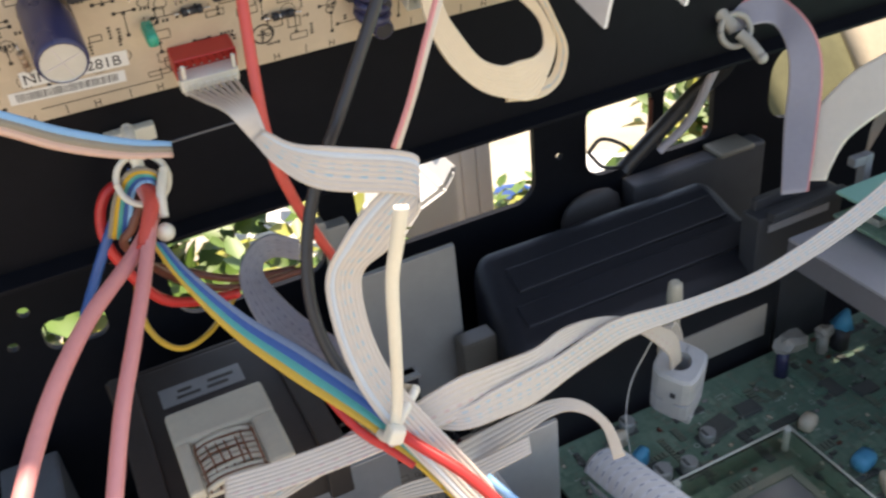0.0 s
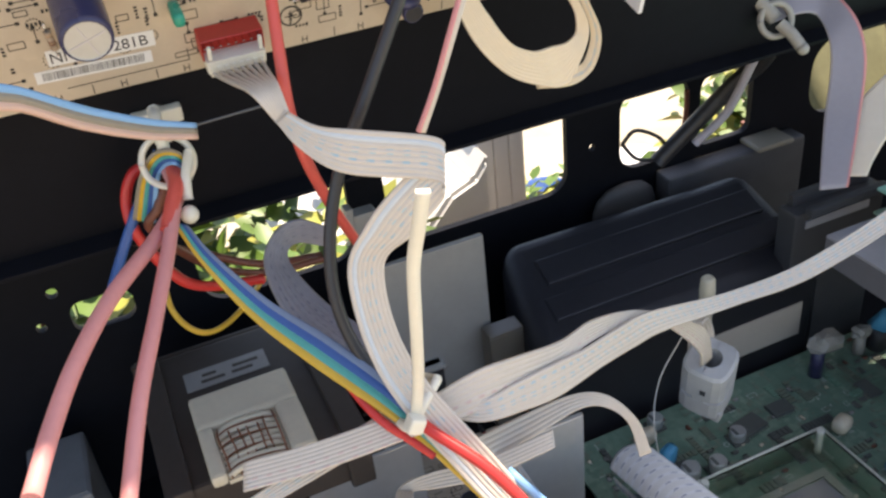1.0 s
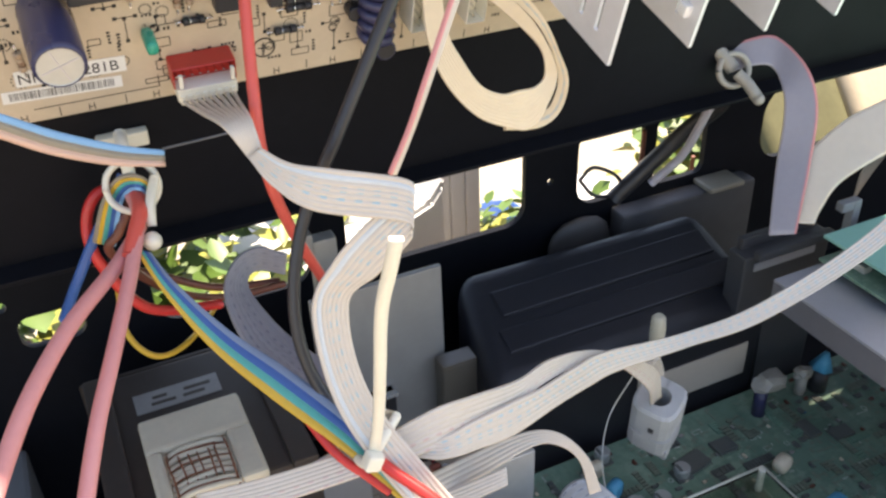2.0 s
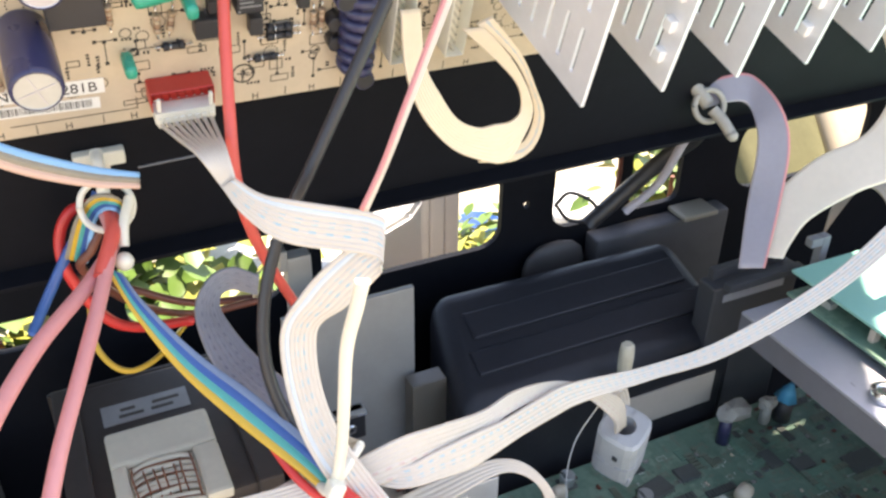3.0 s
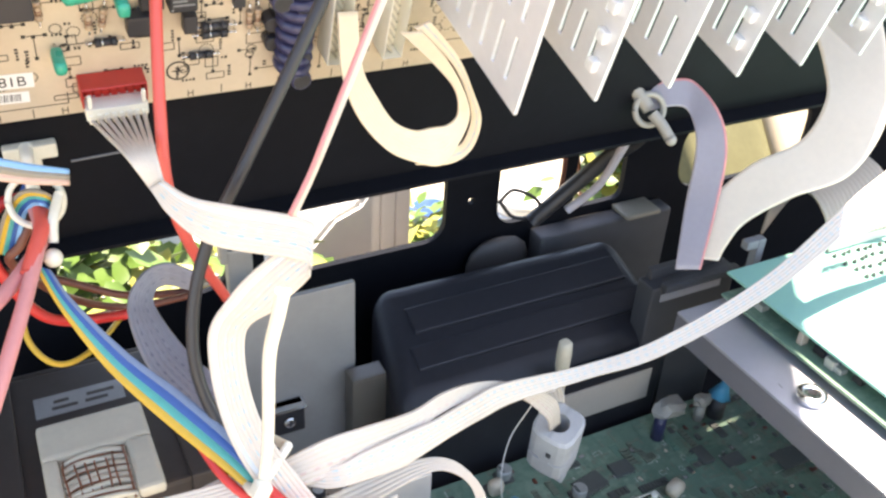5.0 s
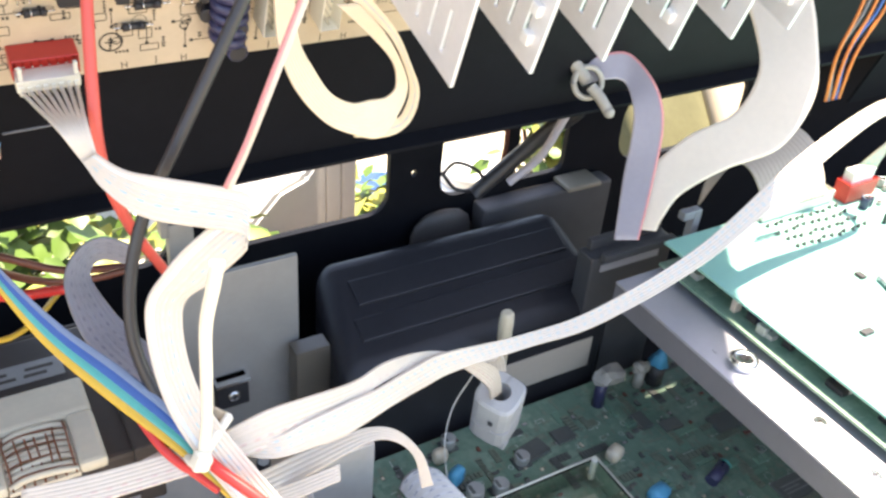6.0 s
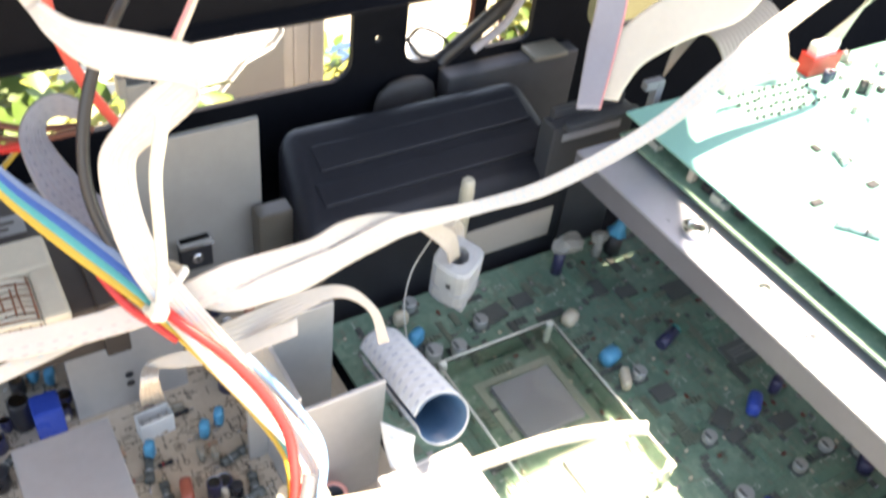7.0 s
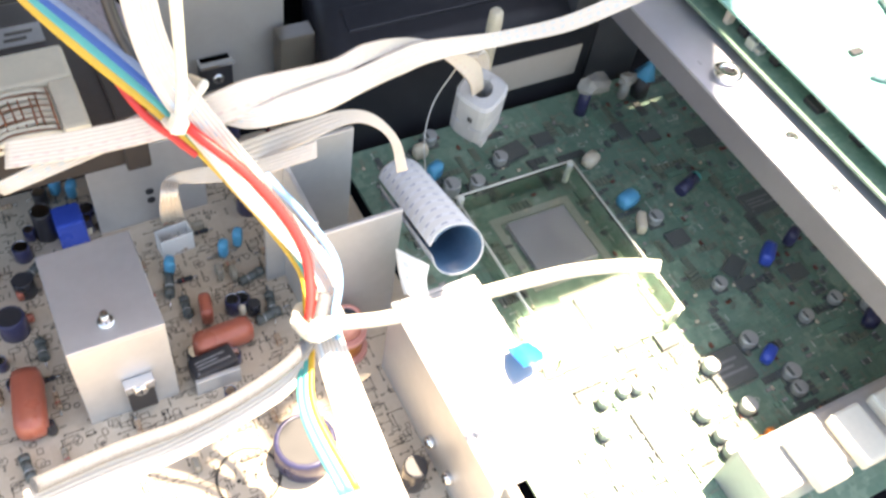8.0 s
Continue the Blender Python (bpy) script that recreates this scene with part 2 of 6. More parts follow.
def lathe(bm, prof, m=None, seg=20, mi=0):
    """Turns a profile of (radius, height, material index) round the z axis."""
    rings = []
    for r, z, *_ in prof:
        rings.append([bm.verts.new((r * math.cos(2 * math.pi * i / seg), r * math.sin(2 * math.pi * i / seg), z)) for i in range(seg)])
    for k in range(len(rings) - 1):
        for i in range(seg):
            f = bm.faces.new((rings[k][i], rings[k][(i + 1) % seg], rings[k + 1][(i + 1) % seg], rings[k + 1][i]))
            f.smooth = True
            f.material_index = prof[k + 1][2] if len(prof[k + 1]) > 2 else mi
    f = bm.faces.new(rings[-1])
    f.material_index = prof[-1][2] if len(prof[-1]) > 2 else mi
    bm.faces.new(list(reversed(rings[0])))
    vs = [v for ring in rings for v in ring]
    if m is not None:
        bmesh.ops.transform(bm, matrix=m, verts=vs)
    return vs


def spline(points, steps):
    """A smooth line through the points."""
    p = [Vector(q) for q in points]
    p = [2 * p[0] - p[1]] + p + [2 * p[-1] - p[-2]]
    out = []
    for i in range(1, len(p) - 2):
        for k in range(steps):
            t = k / steps
            out.append(0.5 * (2 * p[i] + (p[i + 1] - p[i - 1]) * t + (2 * p[i - 1] - 5 * p[i] + 4 * p[i + 1] - p[i + 2]) * t * t
                              + (3 * p[i] - p[i - 1] - 3 * p[i + 1] + p[i + 2]) * t ** 3))
    out.append(p[-2])
    return out


def tube(bm, points, r, steps=8, seg=10, mi=0, r_end=None):
    """A round wire through the points."""
    line = spline(points, steps)
    rings, up = [], Vector((0.3, 0.2, 1)).normalized()
    for i, c in enumerate(line):
        d = (line[min(i + 1, len(line) - 1)] - line[max(i - 1, 0)]).normalized()
        a = d.cross(up)
        if a.length < 1e-4:
            a = d.cross(Vector((1, 0, 0)))
        a.normalize()
        b = a.cross(d)
        up = b
        rr = r if r_end is None else r + (r_end - r) * i / (len(line) - 1)
        rings.append([bm.verts.new(c + (a * math.cos(2 * math.pi * k / seg) + b * math.sin(2 * math.pi * k / seg)) * rr) for k in range(seg)])
    for i in range(len(rings) - 1):
        for k in range(seg):
            f = bm.faces.new((rings[i][k], rings[i][(k + 1) % seg], rings[i + 1][(k + 1) % seg], rings[i + 1][k]))
            f.smooth, f.material_index = True, mi
    for ring in (rings[0], list(reversed(rings[-1]))):
        bm.faces.new(ring).material_index = mi


def ribbon_mesh(edges, wires, thick=0.0014, steps=10, flat=False):
    """A flat cable between two edge lines: a row of round wires stuck side by side (or one flat film). wires: a material index each."""
    bm = bmesh.new()
    uv = bm.loops.layers.uv.new("UVMap")
    n = len(wires)
    left, right = spline([e[0] for e in edges], steps), spline([e[1] for e in edges], steps)
    mids = [(a + b) / 2 for a, b in zip(left, right)]
    prof = []
    for w in range(n):
        for k in ((0.03, 0.62), (0.22, 0.93), (0.5, 1.0), (0.78, 0.93), (0.97, 0.62)) if not flat else ((0.0, 1.0), (1.0, 1.0)):
            prof.append(((w + k[0]) / n, k[1], w))
    loop = [(s, h, w) for s, h, w in prof] + [(s, -h, w) for s, h, w in reversed(prof)]
    rings, run = [], [0.0]
    for i, (a, b) in enumerate(zip(left, right)):
        d = mids[min(i + 1, len(mids) - 1)] - mids[max(i - 1, 0)]
        nor = d.cross(b - a)
        nor = nor.normalized() if nor.length > 1e-9 else Vector((0, 0, 1))
        rings.append([bm.verts.new(a.lerp(b, s) + nor * h * thick / 2) for s, h, w in loop])
        if i:
            run.append(run[-1] + (mids[i] - mids[i - 1]).length)
    m = len(loop)
    for i in range(len(rings) - 1):
        for k in range(m):
            j = (k + 1) % m
            f = bm.faces.new((rings[i][k], rings[i + 1][k], rings[i + 1][j], rings[i][j]))
            f.smooth = True
            f.material_index = wires[loop[k][2]]
            for lo, u, v in zip(f.loops, (run[i], run[i + 1], run[i + 1], run[i]), (loop[k][0], loop[k][0], loop[j][0], loop[j][0])):
                lo[uv].uv = (u, v)
    bm.faces.new(rings[0]).material_index = wires[0]
    bm.faces.new(list(reversed(rings[-1]))).material_index = wires[0]
    bmesh.ops.recalc_face_normals(bm, faces=bm.faces[:])
    return bm


def ribbon(name, label, edges, mats, wires, thick=0.0014, flat=False, group="", steps=10):
    ob = part(name, ribbon_mesh(edges, wires, thick, steps, flat), mats)
    return tagged(ob, label, "ribbon cable", group)


def wire(name, label, points, r, material, category="wire", group="", steps=8):
    bm = bmesh.new()
    tube(bm, points, r, steps)
    return tagged(part(name, bm, material), label, category, group)


def plate_with_holes(bm, outer, holes, y0, y1):
    """An upright plate, thick from y0 to y1, with rounded openings: each x0, x1, z0, z1 and corner radius."""
    loops = [[(outer[0], outer[2]), (outer[1], outer[2]), (outer[1], outer[3]), (outer[0], outer[3])]]
    for x0, x1, z0, z1, r in holes:
        loop = []
        for cx, cz, a0 in ((x1 - r, z1 - r, 0), (x0 + r, z1 - r, 90), (x0 + r, z0 + r, 180), (x1 - r, z0 + r, 270)):
            loop += [(cx + r * math.cos(radians(a0 + 15 * k)), cz + r * math.sin(radians(a0 + 15 * k))) for k in range(7)]
        loops.append(loop)
    edges = []
    for loop in loops:
        vs = [bm.verts.new((x, y0, z)) for x, z in loop]
        edges += [bm.edges.new((vs[i], vs[(i + 1) % len(vs)])) for i in range(len(vs))]
    faces = [g for g in bmesh.ops.triangle_fill(bm, edges=edges, use_beauty=True)["geom"] if isinstance(g, bmesh.types.BMFace)]
    r = bmesh.ops.extrude_face_region(bm, geom=faces)
    bmesh.ops.translate(bm, vec=(0, y1 - y0, 0), verts=[v for v in r["geom"] if isinstance(v, bmesh.types.BMVert)])
    bmesh.ops.recalc_face_normals(bm, faces=bm.faces[:])


# ---- setting: ground, garden, chassis ----
bm = bmesh.new()
bmesh.ops.create_grid(bm, x_segments=2, y_segments=2, size=400)
ground = tagged(part("ground", bm, EARTH), "pale sandy ground in sunlight behind the open case", "ground", kind="structure")
ground.location.z = -0.75

bm = bmesh.new()
box(bm, (-0.62, -0.05, -0.75), (1.1, 0.50, -0.003), 0.004)
tagged(part("workbench", bm, mat("worn_wooden_bench", (0.25, 0.17, 0.10), 0.6, var=0.2, scale=20, stain=0.3)), "plain worn wooden bench under the open case", "bench")

bm = bmesh.new()
box(bm, (-0.30, 0.06, -0.002), (1.00, 0.474, 0.0), 0)
tagged(part("floor", bm, BLACK), "black painted sheet-metal case bottom", "case bottom", kind="structure")
bm = bmesh.new()
plate_with_holes(bm, (-0.30, 1.00, 0.0, 0.205), [(0.0310, 0.0590, 0.0985, 0.1150, 0.006), (0.3025, 0.3067, 0.1110, 0.1152, 0.0020), (0.0247, 0.0299, 0.1205, 0.1257, 0.0025), (0.0155, 0.0203, 0.105, 0.1098, 0.0023), (0.090, 0.167, 0.0925, 0.150, 0.012), (0.186, 0.289, 0.0915, 0.150, 0.012), (0.322, 0.366, 0.0925, 0.140, 0.012), (0.374, 0.410, 0.093, 0.1345, 0.006),
                      (0.452, 0.560, 0.0885, 0.137, 0.018)], 0.466, 0.470)
tagged(part("wall_back", bm, BLACK), "low black painted steel rear wall of the case", "case wall", kind="structure")
# unseen ledge, added to keep sun from falling in behind the lid
bm = bmesh.new()
box(bm, (-0.30, 0.388, 0.2055), (1.00, 0.474, 0.2075), 0.0005)
tagged(part("ledge_rear", bm, BLACK), "unseen black steel ledge closing the gap from rear wall to lid against the sun", "case wall", kind="structure")
bm = bmesh.new()
box(bm, (-0.304, 0.06, 0.0), (-0.30, 0.474, 0.092), 0.0005)
tagged(part("wall_left", bm, BLACK), "black painted steel side wall of the case", "case wall", kind="structure")
bm = bmesh.new()
box(bm, (1.00, 0.06, 0.0), (1.004, 0.474, 0.092), 0.0005)
tagged(part("wall_right", bm, BLACK), "black painted steel side wall of the case", "case wall", kind="structure")

# ---- raised lid: local x along the case, y up the lid, z out of its inner face ----
LID_A = radians(18)
LID = Matrix(((1, 0, 0, 0), (0, -math.sin(LID_A), -math.cos(LID_A), 0.357), (0, math.cos(LID_A), -math.sin(LID_A), 0.254), (0, 0, 0, 1)))
lid = thing("raised_lid", "black painted steel lid of the case, propped open", "lid", m=LID)
bm = bmesh.new()
box(bm, (-0.30, -0.079, -0.014), (0.475, 0.245, -0.012), 0.0004)
part("panel", bm, BLACK, lid)
bm = bmesh.new()
box(bm, (0.4752, -0.079, -0.014), (0.98, -0.004, -0.012), 0.0004)
part("end_panel", bm, BLACK, lid)
bm = bmesh.new()
box(bm, (0.585, -0.130, -0.014), (0.98, -0.0792, -0.012), 0.0004)
part("end_flap", bm, BLACK, lid)
bm = bmesh.new()
box(bm, (-0.30, -0.080, -0.012), (0.58, -0.078, -0.004), 0.0004)
part("lower_lip", bm, BLACK, lid)
bm = bmesh.new()
tube(bm, [(0.100, -0.0405, -0.0118), (0.115, -0.0400, -0.0118), (0.130, -0.0395, -0.0118)], 0.0005, seg=6)
part("pressed_seam", bm, W_GREY, lid)
for x, y in ((0.145, -0.0172), (0.262, -0.02), (0.034, -0.02)):
    bm = bmesh.new()
    cyl(bm, (x, y, -0.012), (x, y, -0.0105), 0.0022, seg=12)
    part("screw", bm, BLACK, lid)


def lidded(points):
    return [LID @ Vector(p) for p in points]


# ---- circuit board on the lid ----
upper = thing("lid_circuit_board", "beige single-sided circuit board with black silk print, screwed inside the lid", "circuit board", m=LID)
bm = bmesh.new()
box(bm, (-0.12, -0.0095, -0.0016), (0.245, 0.125, 0.0), 0.0002)
part("laminate", bm, BEIGE, upper)

# ---- slotted shield plates standing out of the lid ----
def shield_plate(x, dots):
    ob = thing("slotted_shield_plate", "thin pale aluminium plate with rows of slots" if not dots else "thin pale aluminium plate with rows of slots and solder-bright tabs", "metal plate", "plates on the lid", LID @ Matrix.Translation((x, 0, 0)))
    bm = bmesh.new()
    H0, H1, W = 0.0185, 0.125, 0.0580
    rows = [(0.0065 + 0.0083 * k) for k in range(6)]
    cols = [H0 + 0.006 + 0.0205 * k for k in range(5)]
    zs = sorted({0.0, W, *[r for r in rows], *[r + 0.0018 for r in rows]})
    ys = sorted({H0, H1, *[c for c in cols], *[c + 0.015 for c in cols]})
    grid = {}
    for s in (-0.0006, 0.0006):
        for y in ys:
            for z in zs:
                grid[s, y, z] = bm.verts.new((s, y, z))

    def hole(y, z):
        return y in cols and z in rows

    solid = {(i, j) for i in range(len(ys) - 1) for j in range(len(zs) - 1) if not hole(ys[i], zs[j])}
    for i, j in solid:
        q = [(ys[i], zs[j]), (ys[i + 1], zs[j]), (ys[i + 1], zs[j + 1]), (ys[i], zs[j + 1])]
        bm.faces.new([grid[(-0.0006, *p)] for p in reversed(q)])
        bm.faces.new([grid[(0.0006, *p)] for p in q])
        for (a, b), (di, dj) in zip(((0, 1), (1, 2), (2, 3), (3, 0)), ((0, -1), (1, 0), (0, 1), (-1, 0))):
            if (i + di, j + dj) not in solid:
                bm.faces.new([grid[(-0.0006, *q[a])], grid[(-0.0006, *q[b])], grid[(0.0006, *q[b])], grid[(0.0006, *q[a])]])
    bmesh.ops.recalc_face_normals(bm, faces=bm.faces[:])
    part("plate", bm, PLATE, ob)
    if dots:
        for k in range(9):
            bm = bmesh.new()
            y = H0 + 0.008 + k * 0.0105
            box(bm, (-0.0030, y, W - 0.0075), (-0.0004, y + 0.0042, W - 0.0035), 0.0008)
            part("bright_tab", bm, mat("bright_tin", (0.86, 0.86, 0.86), 0.35, 0.2, var=0.05), ob)
    return ob


for k in range(6):
    shield_plate(0.2170 + 0.0285 * k, k % 2 == 1)

# ---- main boards in the case ----
ZB = 0.012
main = thing("main_circuit_board", "green circuit board crowded with small parts, its colour paled for haze", "circuit board")
bm = bmesh.new()
box(bm, (0.226, 0.105, ZB - 0.0016), (0.443, 0.368, ZB), 0.0002)
part("laminate", bm, GREEN, main)
power = thing("power_circuit_board", "pale brown circuit board with printed outlines and large parts", "circuit board")
bm = bmesh.new()
box(bm, (-0.06, 0.09, ZB - 0.0016), (0.221, 0.400, ZB), 0.0002)
part("laminate", bm, BEIGE2, power)

# ---- side rail and the pale board above it ----
rail = thing("steel_side_rail", "grey zinc-plated steel rail along the case, with a screw post", "rail")
bm = bmesh.new()
box(bm, (0.3600, 0.06, 0.0985), (0.446, 0.352, 0.100), 0.0004)
part("flange", bm, STEEL, rail)
bm = bmesh.new()
box(bm, (0.4445, 0.06, 0.0), (0.446, 0.352, 0.0985), 0.0003)
part("web", bm, STEEL, rail)
# same zinc as the flange, darkened to carry the inner face's shade
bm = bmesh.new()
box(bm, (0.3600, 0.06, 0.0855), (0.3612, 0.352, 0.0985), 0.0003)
part("lip", bm, mat("shaded_zinc", (0.17, 0.165, 0.185), 0.6, 0.2, var=0.1, scale=25, stain=0.25), rail, "turned-down inner edge, its shade put into the colour")
bm = bmesh.new()
lathe(bm, [(0.0066, 0, 0), (0.0068, 0.0006, 0), (0.0068, 0.0034, 0), (0.0060, 0.0042, 0), (0.0022, 0.0042, 0), (0.0020, 0.0012, 1)], Matrix.Translation((0.3735, 0.2775, 0.100)), seg=28)
part("screw_post", bm, [CHROME, CHIP], rail)

jack = thing("upper_right_circuit_board", "pale green circuit board seen from its light side, in bright sun", "circuit board")
bm = bmesh.new()
box(bm, (0.3895, 0.06, 0.1135), (0.66, 0.354, 0.1150), 0.0003)
part("laminate", bm, TEAL, jack)
bm = bmesh.new()
box(bm, (0.3850, 0.06, 0.1040), (0.64, 0.350, 0.1056), 0.0003)
part("under_board", bm, GREEN, jack, "dark green board under the pale one")

# ---- black drive housing at the back ----
housing = thing("black_housing", "black plastic housing with a ribbed, rounded top, in the case", "housing")
bm = bmesh.new()
x0, x1 = 0.2200, 0.3900
corners = [bm.verts.new(p) for p in ((x0, 0.373, 0), (x1, 0.373, 0), (x1, 0.440, 0), (x0 + 0.012, 0.440, 0), (x0, 0.373, 0.0665), (x1, 0.373, 0.0640), (x1 - 0.006, 0.440, 0.0905), (x0 + 0.012, 0.440, 0.0930))]
for f in ((0, 1, 2, 3), (7, 6, 5, 4), (0, 4, 5, 1), (1, 5, 6, 2), (2, 6, 7, 3), (3, 7, 4, 0)):
    bm.faces.new([corners[i] for i in f])
bmesh.ops.recalc_face_normals(bm, faces=bm.faces[:])
top = set(corners[4:])
bmesh.ops.bevel(bm, geom=[e for e in bm.edges if e.verts[0] in top or e.verts[1] in top], offset=0.011, segments=5, profile=0.5, affect="EDGES")
for f in bm.faces:
    f.smooth = f.calc_area() < 0.0012
part("body", bm, BLACKBOX, housing)

# ---- transformer at the back left ----
trafo = thing("power_transformer", "dark lacquered transformer with a paper label and a cream coil former", "transformer")
bm = bmesh.new()
box(bm, (0.052, 0.344, 0.072), (0.128, 0.428, 0.098), 0.002)
part("core", bm, TRAFO, trafo)
bm = bmesh.new()
box(bm, (0.050, 0.4285, 0.0), (0.130, 0.4305, 0.0975), 0.0005)
part("mounting_plate", bm, TRAFO, trafo)

# ---- grey standing heat sink with a power transistor ----
sinkb = thing("grey_heat_sink", "tall dull grey metal heat-sink plate standing on the board", "heat sink")
bm = bmesh.new()
box(bm, (0.150, 0.412, ZB), (0.2135, 0.415, 0.1185), 0.0006)
part("plate", bm, ALUDULL, sinkb)


def bracket(name, label, x0, x1, y0, y1, top, open_front=False):
    """A folded aluminium cooler: top plate with a front and a back apron."""
    ob = thing(name, label, "heat sink")
    bm = bmesh.new()
    box(bm, (x0, y0, top - 0.002), (x1, y1, top), 0.0006)
    part("top_plate", bm, ALU, ob)
    bm = bmesh.new()
    box(bm, (x0, y0, ZB), (x1, y0 + 0.002, top - 0.002), 0.0006)
    part("front_plate", bm, ALU, ob)
    return ob


small = bracket("small_heat_sink", "folded brushed aluminium heat sink with a screw, on the power board", 0.0745, 0.1105, 0.268, 0.316, 0.066)
# ---- flat cables ----
A1 = [((0.1087, 0.3082, 0.2543), (0.1160, 0.3075, 0.2556)), ((0.1128, 0.3024, 0.2476), (0.1156, 0.2997, 0.2504)), ((0.1161, 0.2955, 0.2417), (0.1212, 0.2947, 0.2472)), ((0.1244, 0.2880, 0.2357), (0.1299, 0.2895, 0.2458)),
      ((0.1443, 0.2793, 0.2315), (0.1467, 0.2831, 0.2418)), ((0.1459, 0.2768, 0.2283), (0.1483, 0.2817, 0.2383)), ((0.1449, 0.2777, 0.2252), (0.1377, 0.2841, 0.2315)), ((0.1374, 0.2810, 0.2165), (0.1269, 0.2865, 0.2202)),
      ((0.1293, 0.2842, 0.2067), (0.1194, 0.2862, 0.2058)), ((0.1302, 0.2748, 0.1819), (0.1209, 0.2743, 0.1784)), ((0.1446, 0.2552, 0.1537), (0.1352, 0.2556, 0.1489)), ((0.1531, 0.2421, 0.1376), (0.1445, 0.2422, 0.1353)),
      ((0.1604, 0.2244, 0.1263), (0.1524, 0.2254, 0.1246)), ((0.1541, 0.2113, 0.1225), (0.1453, 0.2135, 0.1214)), ((0.1516, 0.1699, 0.1167), (0.1401, 0.1721, 0.1148)), ((0.1503, 0.1466, 0.1159), (0.1392, 0.1505, 0.1145))]
ribbon("ribbon_cable", "pale eight-way ribbon cable with faint print, folded and tied in", A1[1:], [RIBBON, BLUEPRINT, PALEBLUE], [0, 0, 1, 0, 1, 0, 2, 0], group="ribbon cables")
LONG = [((0.0714, 0.2842, 0.1426), (0.0750, 0.2816, 0.1399)), ((0.1270, 0.2798, 0.1630), (0.1264, 0.2745, 0.1575)), ((0.1470, 0.2712, 0.1615), (0.1475, 0.2680, 0.1555)),
        ((0.1610, 0.2735, 0.1605), (0.1610, 0.2710, 0.1510)), ((0.1780, 0.2785, 0.1575), (0.1755, 0.2750, 0.1470)), ((0.1885, 0.2820, 0.1550), (0.1960, 0.2830, 0.1440)), ((0.2070, 0.2900, 0.1510), (0.2140, 0.2910, 0.1390)), ((0.2250, 0.2980, 0.1452), (0.2310, 0.2970, 0.1350)), ((0.2707, 0.3097, 0.1292), (0.2706, 0.3056, 0.1250)),
        ((0.3086, 0.3091, 0.1316), (0.3083, 0.3041, 0.1266)), ((0.3671, 0.3132, 0.1454), (0.3694, 0.3066, 0.1415)), ((0.4323, 0.3253, 0.1705), (0.4354, 0.3172, 0.1660)), ((0.4795, 0.3276, 0.1884), (0.4802, 0.3222, 0.1827)),
        ((0.5041, 0.3277, 0.1873), (0.5037, 0.3236, 0.1810)), ((0.5183, 0.3295, 0.1796), (0.5152, 0.3271, 0.1698)), ((0.5160, 0.3343, 0.1419), (0.5110, 0.3415, 0.1409))]
ribbon("ribbon_cable", "long white ribbon cable with blue print, sweeping to the sunlit board", LONG, [RIBBON, BLUEPRINT, PINKPRINT], [0, 1, 0, 1, 0, 0], group="ribbon cables")
INTO = [((0.0800, 0.2891, 0.1541), (0.0775, 0.2834, 0.1485)), ((0.1017, 0.2818, 0.1585), (0.0993, 0.2762, 0.1528)), ((0.1274, 0.2748, 0.1651), (0.1258, 0.2691, 0.1592)), ((0.1480, 0.2740, 0.1700), (0.1470, 0.2700, 0.1585)),
        ((0.1620, 0.2770, 0.1670), (0.1610, 0.2740, 0.1555)), ((0.1810, 0.2830, 0.1610), (0.1790, 0.2795, 0.1525)), ((0.1960, 0.2890, 0.1590), (0.1890, 0.2840, 0.1540)), ((0.2170, 0.2990, 0.1480), (0.2070, 0.2920, 0.1490)), ((0.2350, 0.3040, 0.1360), (0.2240, 0.2980, 0.1420)),
        ((0.2480, 0.3070, 0.1260), (0.2400, 0.3040, 0.1260)), ((0.2610, 0.3110, 0.1120), (0.2550, 0.3080, 0.1070)), ((0.2720, 0.3200, 0.0880), (0.2660, 0.3190, 0.0860))]
ribbon("ribbon_cable", "cream ribbon cable with red print bending down into the ferrite clamp", INTO, [RIBBON, PINKPRINT, BLUEPRINT], [0, 0, 0, 0, 1, 0, 1], group="ribbon cables")
LOOSE = [((0.2700, 0.3330, 0.0790), (0.2800, 0.3280, 0.0790)), ((0.2690, 0.3330, 0.0930), (0.2790, 0.3280, 0.0930)), ((0.2640, 0.3320, 0.1010), (0.2740, 0.3260, 0.1030)), ((0.2580, 0.3260, 0.1060), (0.2660, 0.3200, 0.1080))]
ribbon("ribbon_cable", "short pale ribbon cable curling over the ferrite clamp", LOOSE, [RIBBON], [0] * 7, group="ribbon cables")
A4 = [((0.1427, 0.2794, 0.1379), (0.1441, 0.2732, 0.1327)), ((0.1655, 0.2876, 0.1314), (0.1672, 0.2814, 0.1263)), ((0.1882, 0.2907, 0.1289), (0.1887, 0.2864, 0.1252)), ((0.2008, 0.2882, 0.1252), (0.1988, 0.2859, 0.1222)), ((0.2088, 0.2814, 0.1161), (0.2056, 0.2820, 0.1151)), ((0.2108, 0.2748, 0.1048), (0.2066, 0.2759, 0.1037))]
ribbon("ribbon_cable", "grey-white ribbon cable arching into a rolled flat film", A4, [RIBBON], [0, 0, 0, 0, 0], group="ribbon cables")
